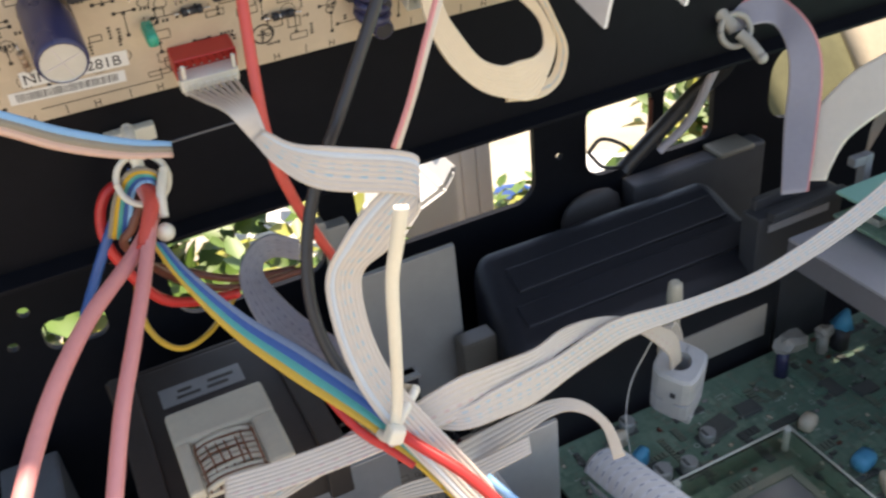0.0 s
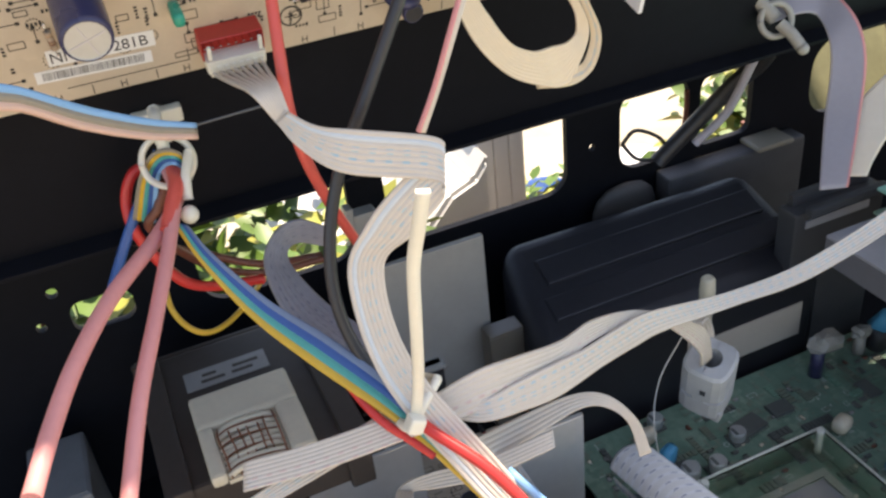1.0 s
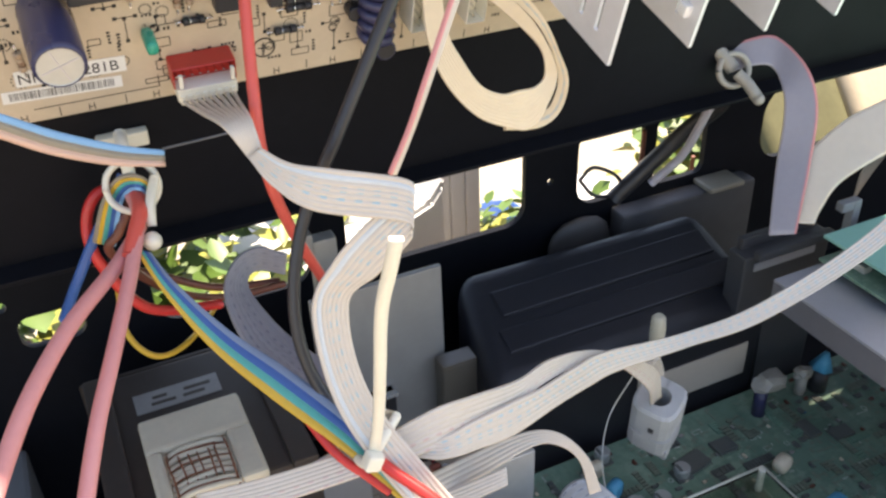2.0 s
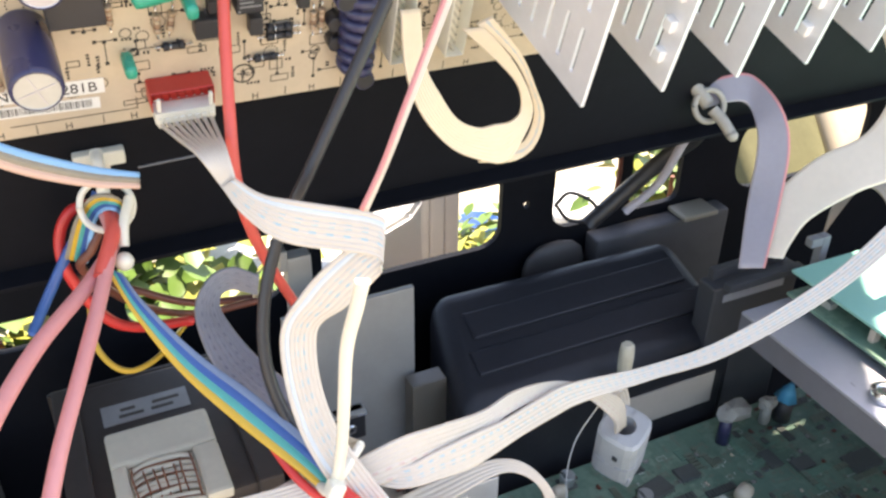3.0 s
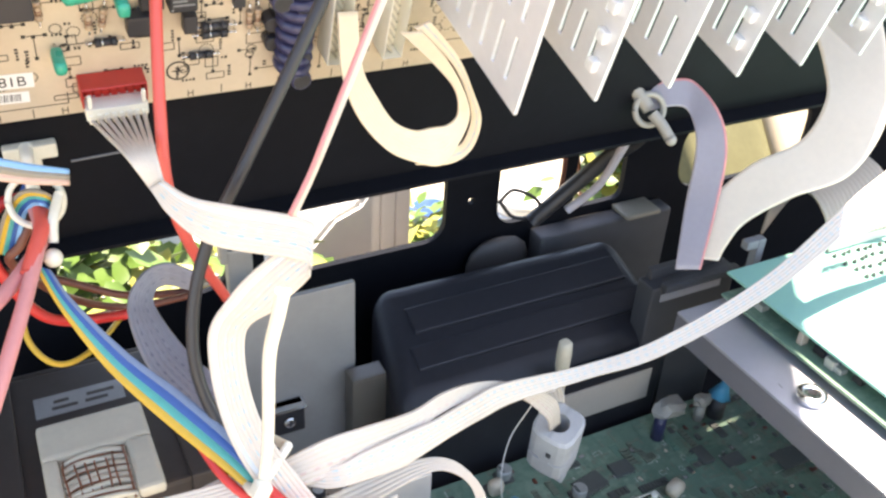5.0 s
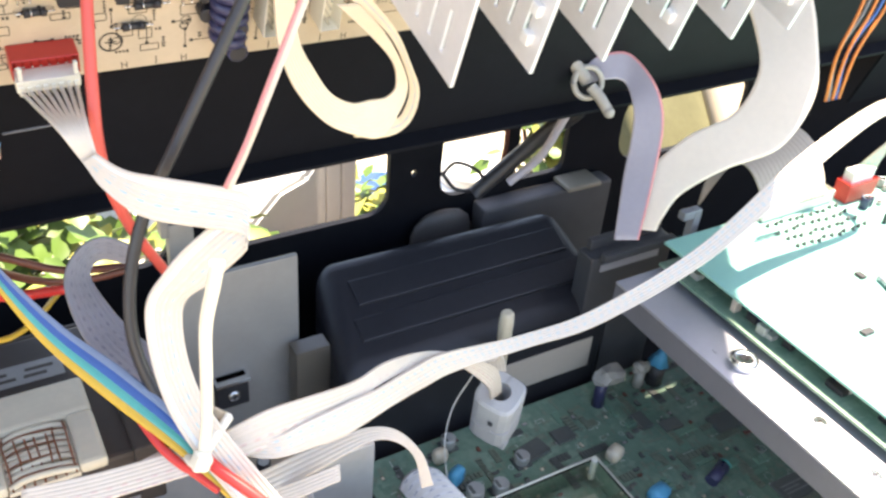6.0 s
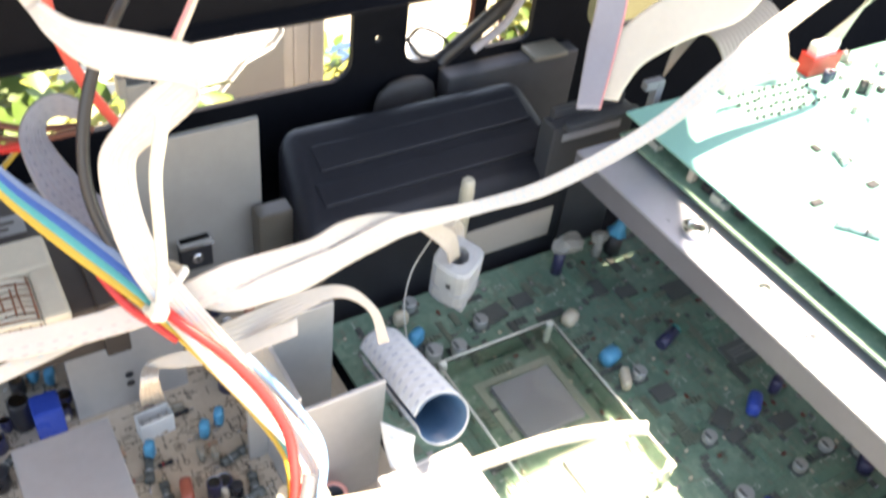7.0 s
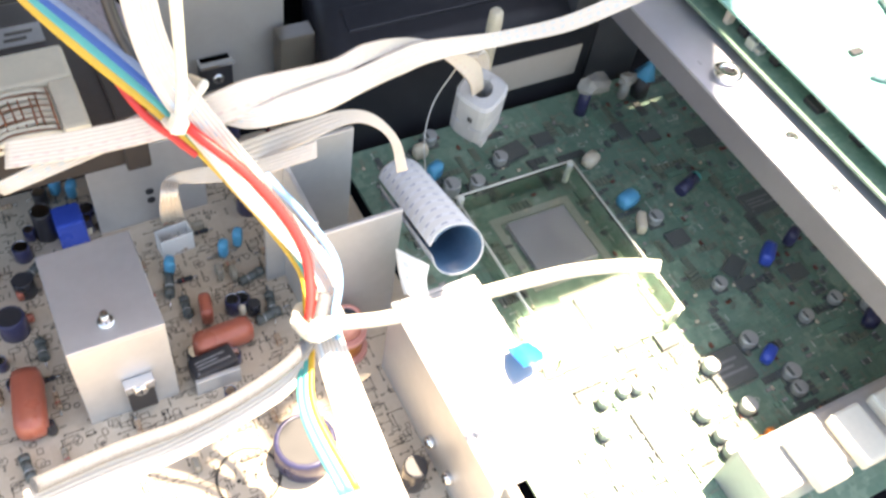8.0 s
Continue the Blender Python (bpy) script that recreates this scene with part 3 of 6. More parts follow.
A5 = [((0.1323, 0.3632, 0.1773), (0.1310, 0.3641, 0.1688)), ((0.1236, 0.3671, 0.1809), (0.1228, 0.3674, 0.1713)), ((0.1140, 0.3628, 0.1808), (0.1174, 0.3629, 0.1723)), ((0.1070, 0.3538, 0.1744), (0.1166, 0.3553, 0.1696)), ((0.1082, 0.3346, 0.1645), (0.1221, 0.3378, 0.1636)),
      ((0.1163, 0.3111, 0.1607), (0.1294, 0.3164, 0.1628)), ((0.1248, 0.2871, 0.1587), (0.1344, 0.2919, 0.1594)), ((0.1309, 0.2729, 0.1534), (0.1384, 0.2772, 0.1528))]
ribbon("ribbon_cable", "dark grey ribbon cable hooked down from the rear", A5, [RIBBONGREY, GREYPRINT], [0, 1, 0, 1, 0, 1, 0, 0], group="ribbon cables")
A6 = [((0.0819, 0.3365, 0.2102), (0.0861, 0.3351, 0.2080)), ((0.0863, 0.3263, 0.1990), (0.0906, 0.3270, 0.2006)), ((0.0945, 0.3120, 0.1857), (0.1015, 0.3130, 0.1884)), ((0.1056, 0.2952, 0.1757), (0.1139, 0.2974, 0.1802)), ((0.1185, 0.2776, 0.1662), (0.1255, 0.2799, 0.1707)), ((0.1262, 0.2690, 0.1582), (0.1311, 0.2711, 0.1617)),
      ((0.1349, 0.2597, 0.1457), (0.1400, 0.2601, 0.1499)), ((0.1437, 0.2473, 0.1325), (0.1496, 0.2476, 0.1369)), ((0.1491, 0.2323, 0.1233), (0.1543, 0.2308, 0.1262)), ((0.1458, 0.2194, 0.1191), (0.1499, 0.2165, 0.1208)), ((0.1381, 0.2048, 0.1161), (0.1424, 0.2027, 0.1182)), ((0.1323, 0.1887, 0.1159), (0.1380, 0.1878, 0.1166)), ((0.1333, 0.1624, 0.1140), (0.1399, 0.1617, 0.1151))]
ribbon("rainbow_ribbon_cable", "rainbow ribbon cable of yellow, teal, blue and slate wires", A6[:7], [W_YEL, W_TEAL, W_BLUE, mat("slate_wire", (0.16, 0.22, 0.33), 0.4, var=0.08)], [0, 1, 2, 3], 0.0016, group="ribbon cables")
under = Vector((0.0, 0.003, -0.002))
wire("red_wire", "red wire crossing under the rainbow ribbon cable", [(Vector(A6[2][0]) + Vector(A6[2][1])) / 2 + under, (Vector(A6[3][0]) + Vector(A6[3][1])) / 2 + under, *[Vector(A6[k][0]) + (Vector(A6[k][0]) - Vector(A6[k][1])) * 0.16 for k in (4, 5)], Vector(A6[5][0]).lerp(Vector(A6[6][0]), 0.4)], 0.0013, W_RED, group="wires")
ribbon("rainbow_ribbon_cable", "yellow, teal and blue wires of a ribbon cable between two ties", A6[6:10], [W_YEL, W_TEAL, W_BLUE, W_GREY], [0, 1, 2, 3], 0.0016, group="ribbon cables")
ribbon("rainbow_ribbon_cable", "teal and yellow ribbon wires hanging below the lower tie", A6[9:], [W_TEAL, W_YEL], [0, 0, 1], 0.0018, group="ribbon cables")


LOOP = [((0.1780, 0.3380, 0.2750), (0.1850, 0.3400, 0.2740)), ((0.1780, 0.3350, 0.2570), (0.1850, 0.3360, 0.2580)), ((0.1820, 0.3320, 0.2430), (0.1890, 0.3330, 0.2480)), ((0.1910, 0.3300, 0.2310), (0.1940, 0.3310, 0.2400)), ((0.2010, 0.3290, 0.2250), (0.2010, 0.3300, 0.2360)), ((0.2110, 0.3290, 0.2220), (0.2070, 0.3300, 0.2360)), ((0.2170, 0.3290, 0.2290), (0.2130, 0.3300, 0.2360)), ((0.2210, 0.3300, 0.2370), (0.2170, 0.3310, 0.2390)), ((0.2200, 0.3310, 0.2440), (0.2160, 0.3320, 0.2470)), ((0.2150, 0.3340, 0.2550), (0.2100, 0.3350, 0.2550)), ((0.2060, 0.3380, 0.2660), (0.1990, 0.3390, 0.2660))]
ribbon("looped_ribbon_cable", "cream ribbon cable hanging in a loop between two lid connectors", LOOP, [RIBBONCREAM], [0] * 9, group="ribbon cables")
LOOP2 = [((0.2030, 0.3320, 0.2220), (0.2030, 0.3340, 0.2290)), ((0.2160, 0.3320, 0.2200), (0.2160, 0.3340, 0.2260)), ((0.2240, 0.3320, 0.2240), (0.2210, 0.3340, 0.2260)), ((0.2270, 0.3320, 0.2340), (0.2240, 0.3340, 0.2340)), ((0.2240, 0.3330, 0.2440), (0.2220, 0.3340, 0.2430)), ((0.2190, 0.3360, 0.2560), (0.2160, 0.3360, 0.2550)), ((0.2090, 0.3380, 0.2690), (0.2040, 0.3390, 0.2670))]
ribbon("looped_ribbon_cable", "cream ribbon cable hanging in a loop, printed with blue dashes", LOOP2, [RIBBONCREAM, BLUEPRINT], [0, 0, 1, 0, 0, 0], group="ribbon cables")
# white film whose bright, warm lit look is put into its base colour
S1 = [((0.4231, 0.3769, 0.2358), (0.4434, 0.3549, 0.2413)), ((0.4225, 0.3614, 0.2194), (0.4403, 0.3419, 0.2247)), ((0.4182, 0.3500, 0.2048), (0.4334, 0.3276, 0.2008)), ((0.4087, 0.3494, 0.1862), (0.4206, 0.3275, 0.1766)), ((0.3921, 0.3587, 0.1726), (0.4021, 0.3397, 0.1623)), ((0.3786, 0.3663, 0.1524), (0.3889, 0.3503, 0.1459)), ((0.3740, 0.3667, 0.1367), (0.3834, 0.3532, 0.1322)), ((0.3738, 0.3628, 0.1220), (0.3824, 0.3548, 0.1230))]
ribbon("wide_ribbon_cable", "wide white ribbon cable curving down in an S from the lid", S1, [mat("white_film_warm_lit", (0.88, 0.77, 0.62), 0.4, var=0.05, scale=40, stain=0.05)], [0] * 14, flat=True, group="ribbon cables")
S2 = [((0.3413, 0.3891, 0.2053), (0.3434, 0.3848, 0.1955)), ((0.3516, 0.3843, 0.2099), (0.3526, 0.3803, 0.1989)), ((0.3672, 0.3826, 0.2085), (0.3638, 0.3790, 0.1963)), ((0.3746, 0.3693, 0.1974), (0.3654, 0.3715, 0.1863)), ((0.3781, 0.3623, 0.1795), (0.3661, 0.3693, 0.1723)), ((0.3766, 0.3588, 0.1505), (0.3662, 0.3691, 0.1504)), ((0.3719, 0.3549, 0.1204), (0.3625, 0.3624, 0.1183))]
ribbon("ribbon_cable", "mauve-grey ribbon cable with one red edge, drooping from a lid clamp", S2, [RIBBONMAUVE, W_PINK], [1, 0, 0, 0, 0, 0, 0, 0, 0, 0, 0, 0], flat=True, group="ribbon cables")
S3 = [((0.4558, 0.3515, 0.1171), (0.4935, 0.3433, 0.1238)), ((0.4572, 0.3598, 0.1284), (0.4954, 0.3505, 0.1351)), ((0.4582, 0.3728, 0.1347), (0.4989, 0.3631, 0.1447)), ((0.4547, 0.3833, 0.1313), (0.4963, 0.3794, 0.1489)), ((0.4534, 0.3912, 0.1173), (0.4878, 0.3915, 0.1380)), ((0.4538, 0.3929, 0.0989), (0.4739, 0.3989, 0.1136))]
ribbon("wide_ribbon_cable", "tan ribbed flat cable arching into a white board connector", S3, [TAPE], [0] * 16, group="ribbon cables")
LEFT3 = [((0.0340, 0.3118, 0.2812), (0.0310, 0.3090, 0.2725)), ((0.0511, 0.3228, 0.2678), (0.0488, 0.3204, 0.2615)), ((0.0574, 0.3269, 0.2629), (0.0554, 0.3248, 0.2574)), ((0.0699, 0.3340, 0.2519), (0.0671, 0.3318, 0.2464)), ((0.0845, 0.3404, 0.2417), (0.0819, 0.3383, 0.2366)), ((0.0965, 0.3435, 0.2357), (0.0957, 0.3416, 0.2312))]
ribbon("three_wire_cable", "flat cable of sky-blue, tan and peach wires", LEFT3, [W_SKY, W_TAN, W_PEACH], [0, 1, 2], 0.0026, group="wires")
THIN = [((0.1807, 0.2939, 0.3144), (0.1835, 0.2948, 0.3140)), ((0.1726, 0.2887, 0.3028), (0.1755, 0.2895, 0.3023)), ((0.1535, 0.2803, 0.2694), (0.1557, 0.2813, 0.2685)), ((0.1476, 0.2795, 0.2566), (0.1495, 0.2806, 0.2557)), ((0.1419, 0.2797, 0.2456), (0.1441, 0.2807, 0.2445))]
ribbon("thin_ribbon_cable", "pale two-way ribbon with a pink wire, stretched edge on", THIN, [RIBBON, W_PINK], [1, 0, 0], group="ribbon cables")

# ---- round wires ----
wire("red_wire", "bright coral-red wire hanging from the lid board", [(0.1346, 0.3614, 0.3092), (0.1301, 0.3489, 0.2969), (0.1259, 0.3366, 0.2850), (0.1207, 0.3211, 0.2593), (0.1194, 0.3157, 0.2381), (0.1251, 0.3211, 0.2135), (0.1375, 0.3397, 0.1804), (0.1408, 0.3449, 0.1710)], 0.0017, W_CORAL, group="wires")
wire("black_cable", "black sleeved cable running down into the tied bundle", [(0.1820, 0.3313, 0.3091), (0.1742, 0.3227, 0.2980), (0.1652, 0.3158, 0.2869), (0.1394, 0.3080, 0.2471), (0.1278, 0.3078, 0.2264), (0.1205, 0.3037, 0.2086), (0.1175, 0.2976, 0.1915), (0.1199, 0.2904, 0.1764), (0.1275, 0.2789, 0.1627), (0.1372, 0.2661, 0.1519), (0.1476, 0.2563, 0.1354), (0.1547, 0.2380, 0.1212), (0.1521, 0.2197, 0.1149)], 0.0019, W_BLACK, group="wires")
wire("pink_wire", "thick faded pink wire hanging from the clamp", [(0.0866, 0.3553, 0.2143), (0.0855, 0.3454, 0.2124), (0.0761, 0.3306, 0.2096), (0.0608, 0.3071, 0.2095), (0.0490, 0.2864, 0.2069), (0.0408, 0.2696, 0.2028), (0.0349, 0.2530, 0.2000)], 0.0023, W_PINK, group="wires")
wire("pink_wire", "thick faded pink wire hanging from the clamp", [(0.0857, 0.3571, 0.2178), (0.0855, 0.3430, 0.2165), (0.0787, 0.3245, 0.2091), (0.0693, 0.3021, 0.2014), (0.0603, 0.2814, 0.1939), (0.0515, 0.2602, 0.1825)], 0.0021, W_PINK, group="wires")
wire("red_wire", "red wire looped behind the clamp", [(0.0836, 0.3719, 0.2138), (0.0759, 0.3714, 0.2124), (0.0710, 0.3706, 0.2038), (0.0712, 0.3669, 0.1925), (0.0790, 0.3670, 0.1730), (0.0892, 0.3716, 0.1622), (0.1090, 0.3854, 0.1495)], 0.0019, W_RED, group="wires")
wire("blue_wire", "blue wire looped behind the clamp", [(0.0855, 0.3704, 0.2180), (0.0805, 0.3672, 0.2107), (0.0727, 0.3668, 0.2008), (0.0637, 0.3685, 0.1853), (0.0556, 0.3752, 0.1678)], 0.0018, W_BLUE, group="wires")
wire("brown_wire", "brown wire looped behind the clamp", [(0.0868, 0.3623, 0.2150), (0.0797, 0.3594, 0.2042), (0.0759, 0.3635, 0.1947), (0.0920, 0.3836, 0.1627), (0.1130, 0.3944, 0.1457), (0.1391, 0.4074, 0.1356)], 0.0015, W_BROWN, group="wires")
wire("yellow_wire", "thin yellow wire hanging in a loop", [(0.0753, 0.3956, 0.1623), (0.0741, 0.3863, 0.1474), (0.0818, 0.3799, 0.1383), (0.0949, 0.3885, 0.1342), (0.1131, 0.4186, 0.1276)], 0.0011, W_YEL, group="wires")
wire("red_wire", "red wire running beside the tied bundle", [(0.1268, 0.2700, 0.1668), (0.1294, 0.2628, 0.1651), (0.1392, 0.2505, 0.1576), (0.1472, 0.2401, 0.1459), (0.1506, 0.2302, 0.1359), (0.1482, 0.2199, 0.1296), (0.1450, 0.2129, 0.1257)], 0.0017, W_RED, group="wires")
wire("sky_blue_wire", "pale blue wire running beside the tied bundle", [(0.1471, 0.2538, 0.1491), (0.1541, 0.2391, 0.1421), (0.1582, 0.2270, 0.1360), (0.1575, 0.2197, 0.1309), (0.1525, 0.2112, 0.1267), (0.1513, 0.2048, 0.1240)], 0.0013, W_SKY, group="wires")
wire("sleeved_grey_cable", "grey braided cable leaving the lower tie across the power board", [(0.1522, 0.2182, 0.1297), (0.1457, 0.2093, 0.1273), (0.1352, 0.2032, 0.1239), (0.1184, 0.1976, 0.1249), (0.1010, 0.1941, 0.1270), (0.0812, 0.1912, 0.1329), (0.0621, 0.1861, 0.1405)], 0.0021, mat("grey_braid", (0.13, 0.13, 0.135), 0.6, var=0.6, scale=160), group="wires")
FLAT = [((0.1445, 0.2116, 0.1213), (0.1453, 0.2081, 0.1195)), ((0.1334, 0.2059, 0.1181), (0.1343, 0.1989, 0.1145)), ((0.1157, 0.2005, 0.1192), (0.1164, 0.1934, 0.1157)), ((0.0964, 0.1963, 0.1222), (0.0961, 0.1889, 0.1186)), ((0.0766, 0.1925, 0.1292), (0.0768, 0.1847, 0.1254)), ((0.0590, 0.1875, 0.1371), (0.0590, 0.1797, 0.1333))]
ribbon("ribbon_cable", "pale ribbon cable leaving the lower tie across the power board", FLAT, [RIBBON], [0] * 7, group="ribbon cables")
RB2 = [((0.0713, 0.3661, 0.1995), (0.0779, 0.3628, 0.1977)), ((0.0768, 0.3605, 0.2152), (0.0827, 0.3576, 0.2141)), ((0.0824, 0.3558, 0.2243), (0.0857, 0.3536, 0.2198)), ((0.0883, 0.3501, 0.2268), (0.0882, 0.3498, 0.2215)), ((0.0924, 0.3534, 0.2204), (0.0894, 0.3540, 0.2164)), ((0.0926, 0.3582, 0.2119), (0.0887, 0.3580, 0.2110))]
ribbon("rainbow_ribbon_cable", "rainbow ribbon cable bent over inside the clamp", RB2, [W_TAN, W_YEL, W_TEAL, W_BLUE, W_SKY], [0, 1, 2, 3, 4], 0.0016, group="ribbon cables")
wire("coral_wire", "coral-red wire end dropping from the clamp", [(0.0874, 0.3531, 0.2191), (0.0864, 0.3437, 0.2179), (0.0831, 0.3366, 0.2147), (0.0800, 0.3303, 0.2113)], 0.0023, W_CORAL, group="wires")

CHIPMARK = mat("grey_chip_print", (0.22, 0.22, 0.22), 0.6, var=0.1)


# ---- small electronic parts: each stands on its board, z up ----
def at(x, y, z=0.0, turn=0.0):
    return Matrix.Translation((x, y, z)) @ Matrix.Rotation(radians(turn), 4, "Z")


def electrolytic(board, x, y, z, r, h, sleeve=CAPBLUE, top=CHROME, cross=False):
    bm = bmesh.new()
    lathe(bm, [(r * 0.96, 0, 0), (r, h * 0.04, 0), (r, h * 0.93, 0), (r * 0.98, h * 0.97, 0), (r * 0.90, h, 0), (r * 0.84, h, 0), (r * 0.82, h - r * 0.05, 1)], at(x, y, z), seg=20 if r > 0.004 else 12)
    if cross:
        for a in (0, 90):
            box(bm, (-r * 0.75, -r * 0.025, h - r * 0.052), (r * 0.75, r * 0.025, h - r * 0.03), 0, 2, at(x, y, z, a + 20))
    return part("capacitor", bm, [sleeve, top, STEEL], board)


def smd_can(board, x, y, z, r, h):
    """A bare aluminium can on a black square foot, its polarity mark dark on top."""
    bm = bmesh.new()
    box(bm, (x - r * 1.08, y - r * 1.08, z), (x + r * 1.08, y + r * 1.08, z + 0.0012), 0.0002, 1)
    lathe(bm, [(r * 0.92, 0.0012, 0), (r * 0.92, h * 0.3, 0), (r * 0.86, h * 0.36, 0), (r, h * 0.42, 0), (r, h * 0.92, 0), (r * 0.9, h, 0)], at(x, y, z), seg=16)
    box(bm, (x - r * 0.72, y - r * 0.62, z + h), (x - r * 0.30, y + r * 0.62, z + h + 0.00005), 0, 1)
    return part("capacitor", bm, [CAN, PALECHIP], board)


def film_cap(board, x, y, z, l, w, h, material, turn=0.0):
    """A dipped capacitor with rounded body and two leads."""
    bm = bmesh.new()
    m = at(x, y, z, turn)
    vs = box(bm, (-l / 2, -w / 2, h * 0.12), (l / 2, w / 2, h), min(w, h, l) * 0.42, 0, m)
    for f in bm.faces:
        f.smooth = True
    for s in (-1, 1):
        cyl(bm, m @ Vector((s * l * 0.36, 0, 0)), m @ Vector((s * l * 0.36, 0, h * 0.3)), 0.0004, seg=6, mi=1)
    return part("capacitor", bm, [material, CHROME], board)


def resistor(board, x, y, z, l, r, body, turn=0.0, bands=(INK,)):
    bm = bmesh.new()
    m = at(x, y, z + r * 1.15, turn)
    a = l / 2
    cyl(bm, m @ Vector((-a, 0, 0)), m @ Vector((-a * 0.5, 0, 0)), r, seg=10)
    cyl(bm, m @ Vector((-a * 0.5, 0, 0)), m @ Vector((a * 0.5, 0, 0)), r * 0.86, seg=10)
    cyl(bm, m @ Vector((a * 0.5, 0, 0)), m @ Vector((a, 0, 0)), r, seg=10)
    for k, b in enumerate(bands):
        cyl(bm, m @ Vector((-a * 0.4 + k * a * 0.3, 0, 0)), m @ Vector((-a * 0.3 + k * a * 0.3, 0, 0)), r * 0.9, seg=10, mi=2)
    for s in (-1, 1):
        cyl(bm, m @ Vector((s * a, 0, 0)), m @ Vector((s * a * 1.7, 0, 0)), 0.0003, seg=6, mi=1)
        cyl(bm, m @ Vector((s * a * 1.7, 0, 0.0003)), m @ Vector((s * a * 1.7, 0, -r * 1.15)), 0.0003, seg=6, mi=1)
    return part("resistor", bm, [body, CHROME, bands[0]], board)


def chip(board, x, y, z, l, w, h, pins, turn=0.0, body=CHIP, sides=2, name="chip"):
    bm = bmesh.new()
    m = at(x, y, z, turn)
    box(bm, (-l / 2, -w / 2, h * 0.15), (l / 2, w / 2, h), h * 0.12, 0, m)
    for k in range(pins if pins > 5 else 0):
        px = -l / 2 + l * (k + 0.5) / pins
        for s in (-1, 1):
            box(bm, (px - l * 0.22 / pins, min(s * w / 2, s * (w / 2 + 0.0012)), 0), (px + l * 0.22 / pins, max(s * w / 2, s * (w / 2 + 0.0012)), h * 0.3), 0, 1, m)
    if sides == 4:
        for k in range(pins):
            py = -w / 2 + w * (k + 0.5) / pins
            for s in (-1, 1):
                box(bm, (min(s * l / 2, s * (l / 2 + 0.0012)), py - w * 0.22 / pins, 0), (max(s * l / 2, s * (l / 2 + 0.0012)), py + w * 0.22 / pins, h * 0.3), 0, 1, m)
    if body is not CHIPGREY and min(l, w) > (0.0125 if body is PALECHIP else 0.007):
        for k, (a, b) in enumerate(((-0.38, 0.30), (-0.38, 0.12), (-0.38, 0.38))):
            y = (0.16 - 0.17 * k) * w
            box(bm, (a * l, y - w * 0.035, h), (b * l, y + w * 0.035, h + 0.00003), 0, 2, m)
        cyl(bm, m @ Vector((-0.40 * l, -0.36 * w, h)), m @ Vector((-0.40 * l, -0.36 * w, h + 0.00004)), min(l, w) * 0.05, seg=10, mi=2)
    ob = part(name, bm, [body, CHROME, CHIPMARK], board)
    if pins <= 5:
        bm = bmesh.new()
        box(bm, (-l * 0.22 / pins, -0.0012, 0), (l * 0.22 / pins, 0, h * 0.3))
        lead = part("lead", bm, CHROME, ob)
        lead.matrix_basis = m @ Matrix.Translation((-l / 2 + l * 0.5 / pins, -w / 2, 0))
        for k in range(1, 2 * pins):
            o = new("lead", lead.data)
            o.parent = ob
            px = -l / 2 + l * (k % pins + 0.5) / pins
            o.matrix_basis = m @ Matrix.Translation((px, -w / 2 if k < pins else w / 2 + 0.0012, 0))
    return ob


def header(board, x, y, z, l, w, h, n, body, turn=0.0, name="connector"):
    """An open-topped pin header shell, with each contact a piece of its own."""
    bm = bmesh.new()
    m = at(x, y, z, turn)
    bmesh.ops.create_cube(bm, size=1, matrix=Matrix.Translation((0, 0, h / 2)) @ Matrix.Diagonal((l, w, h, 1)))
    bmesh.ops.bevel(bm, geom=bm.edges[:], offset=w * 0.04, segments=1, affect="EDGES")
    top = max(bm.faces, key=lambda f: f.calc_center_median().z + f.calc_area())
    bmesh.ops.inset_individual(bm, faces=[top], thickness=w * 0.13)
    bmesh.ops.translate(bm, vec=(0, 0, -h * 0.6), verts=top.verts[:])
    bmesh.ops.transform(bm, matrix=m, verts=bm.verts[:])
    ob = part(name, bm, body, board)
    pin = None
    for k in range(n):
        px = -l / 2 + l * (k + 0.5) / n
        if pin is None:
            bm = bmesh.new()
            box(bm, (-0.0003, -0.0003, h * 0.38), (0.0003, 0.0003, h * 0.85))
            first = part("contact", bm, CHROME, ob)
            pin = first.data
            o = first
        else:
            o = new("contact", pin)
            o.parent = ob
        o.matrix_basis = m @ Matrix.Translation((px, 0, 0))
    return ob


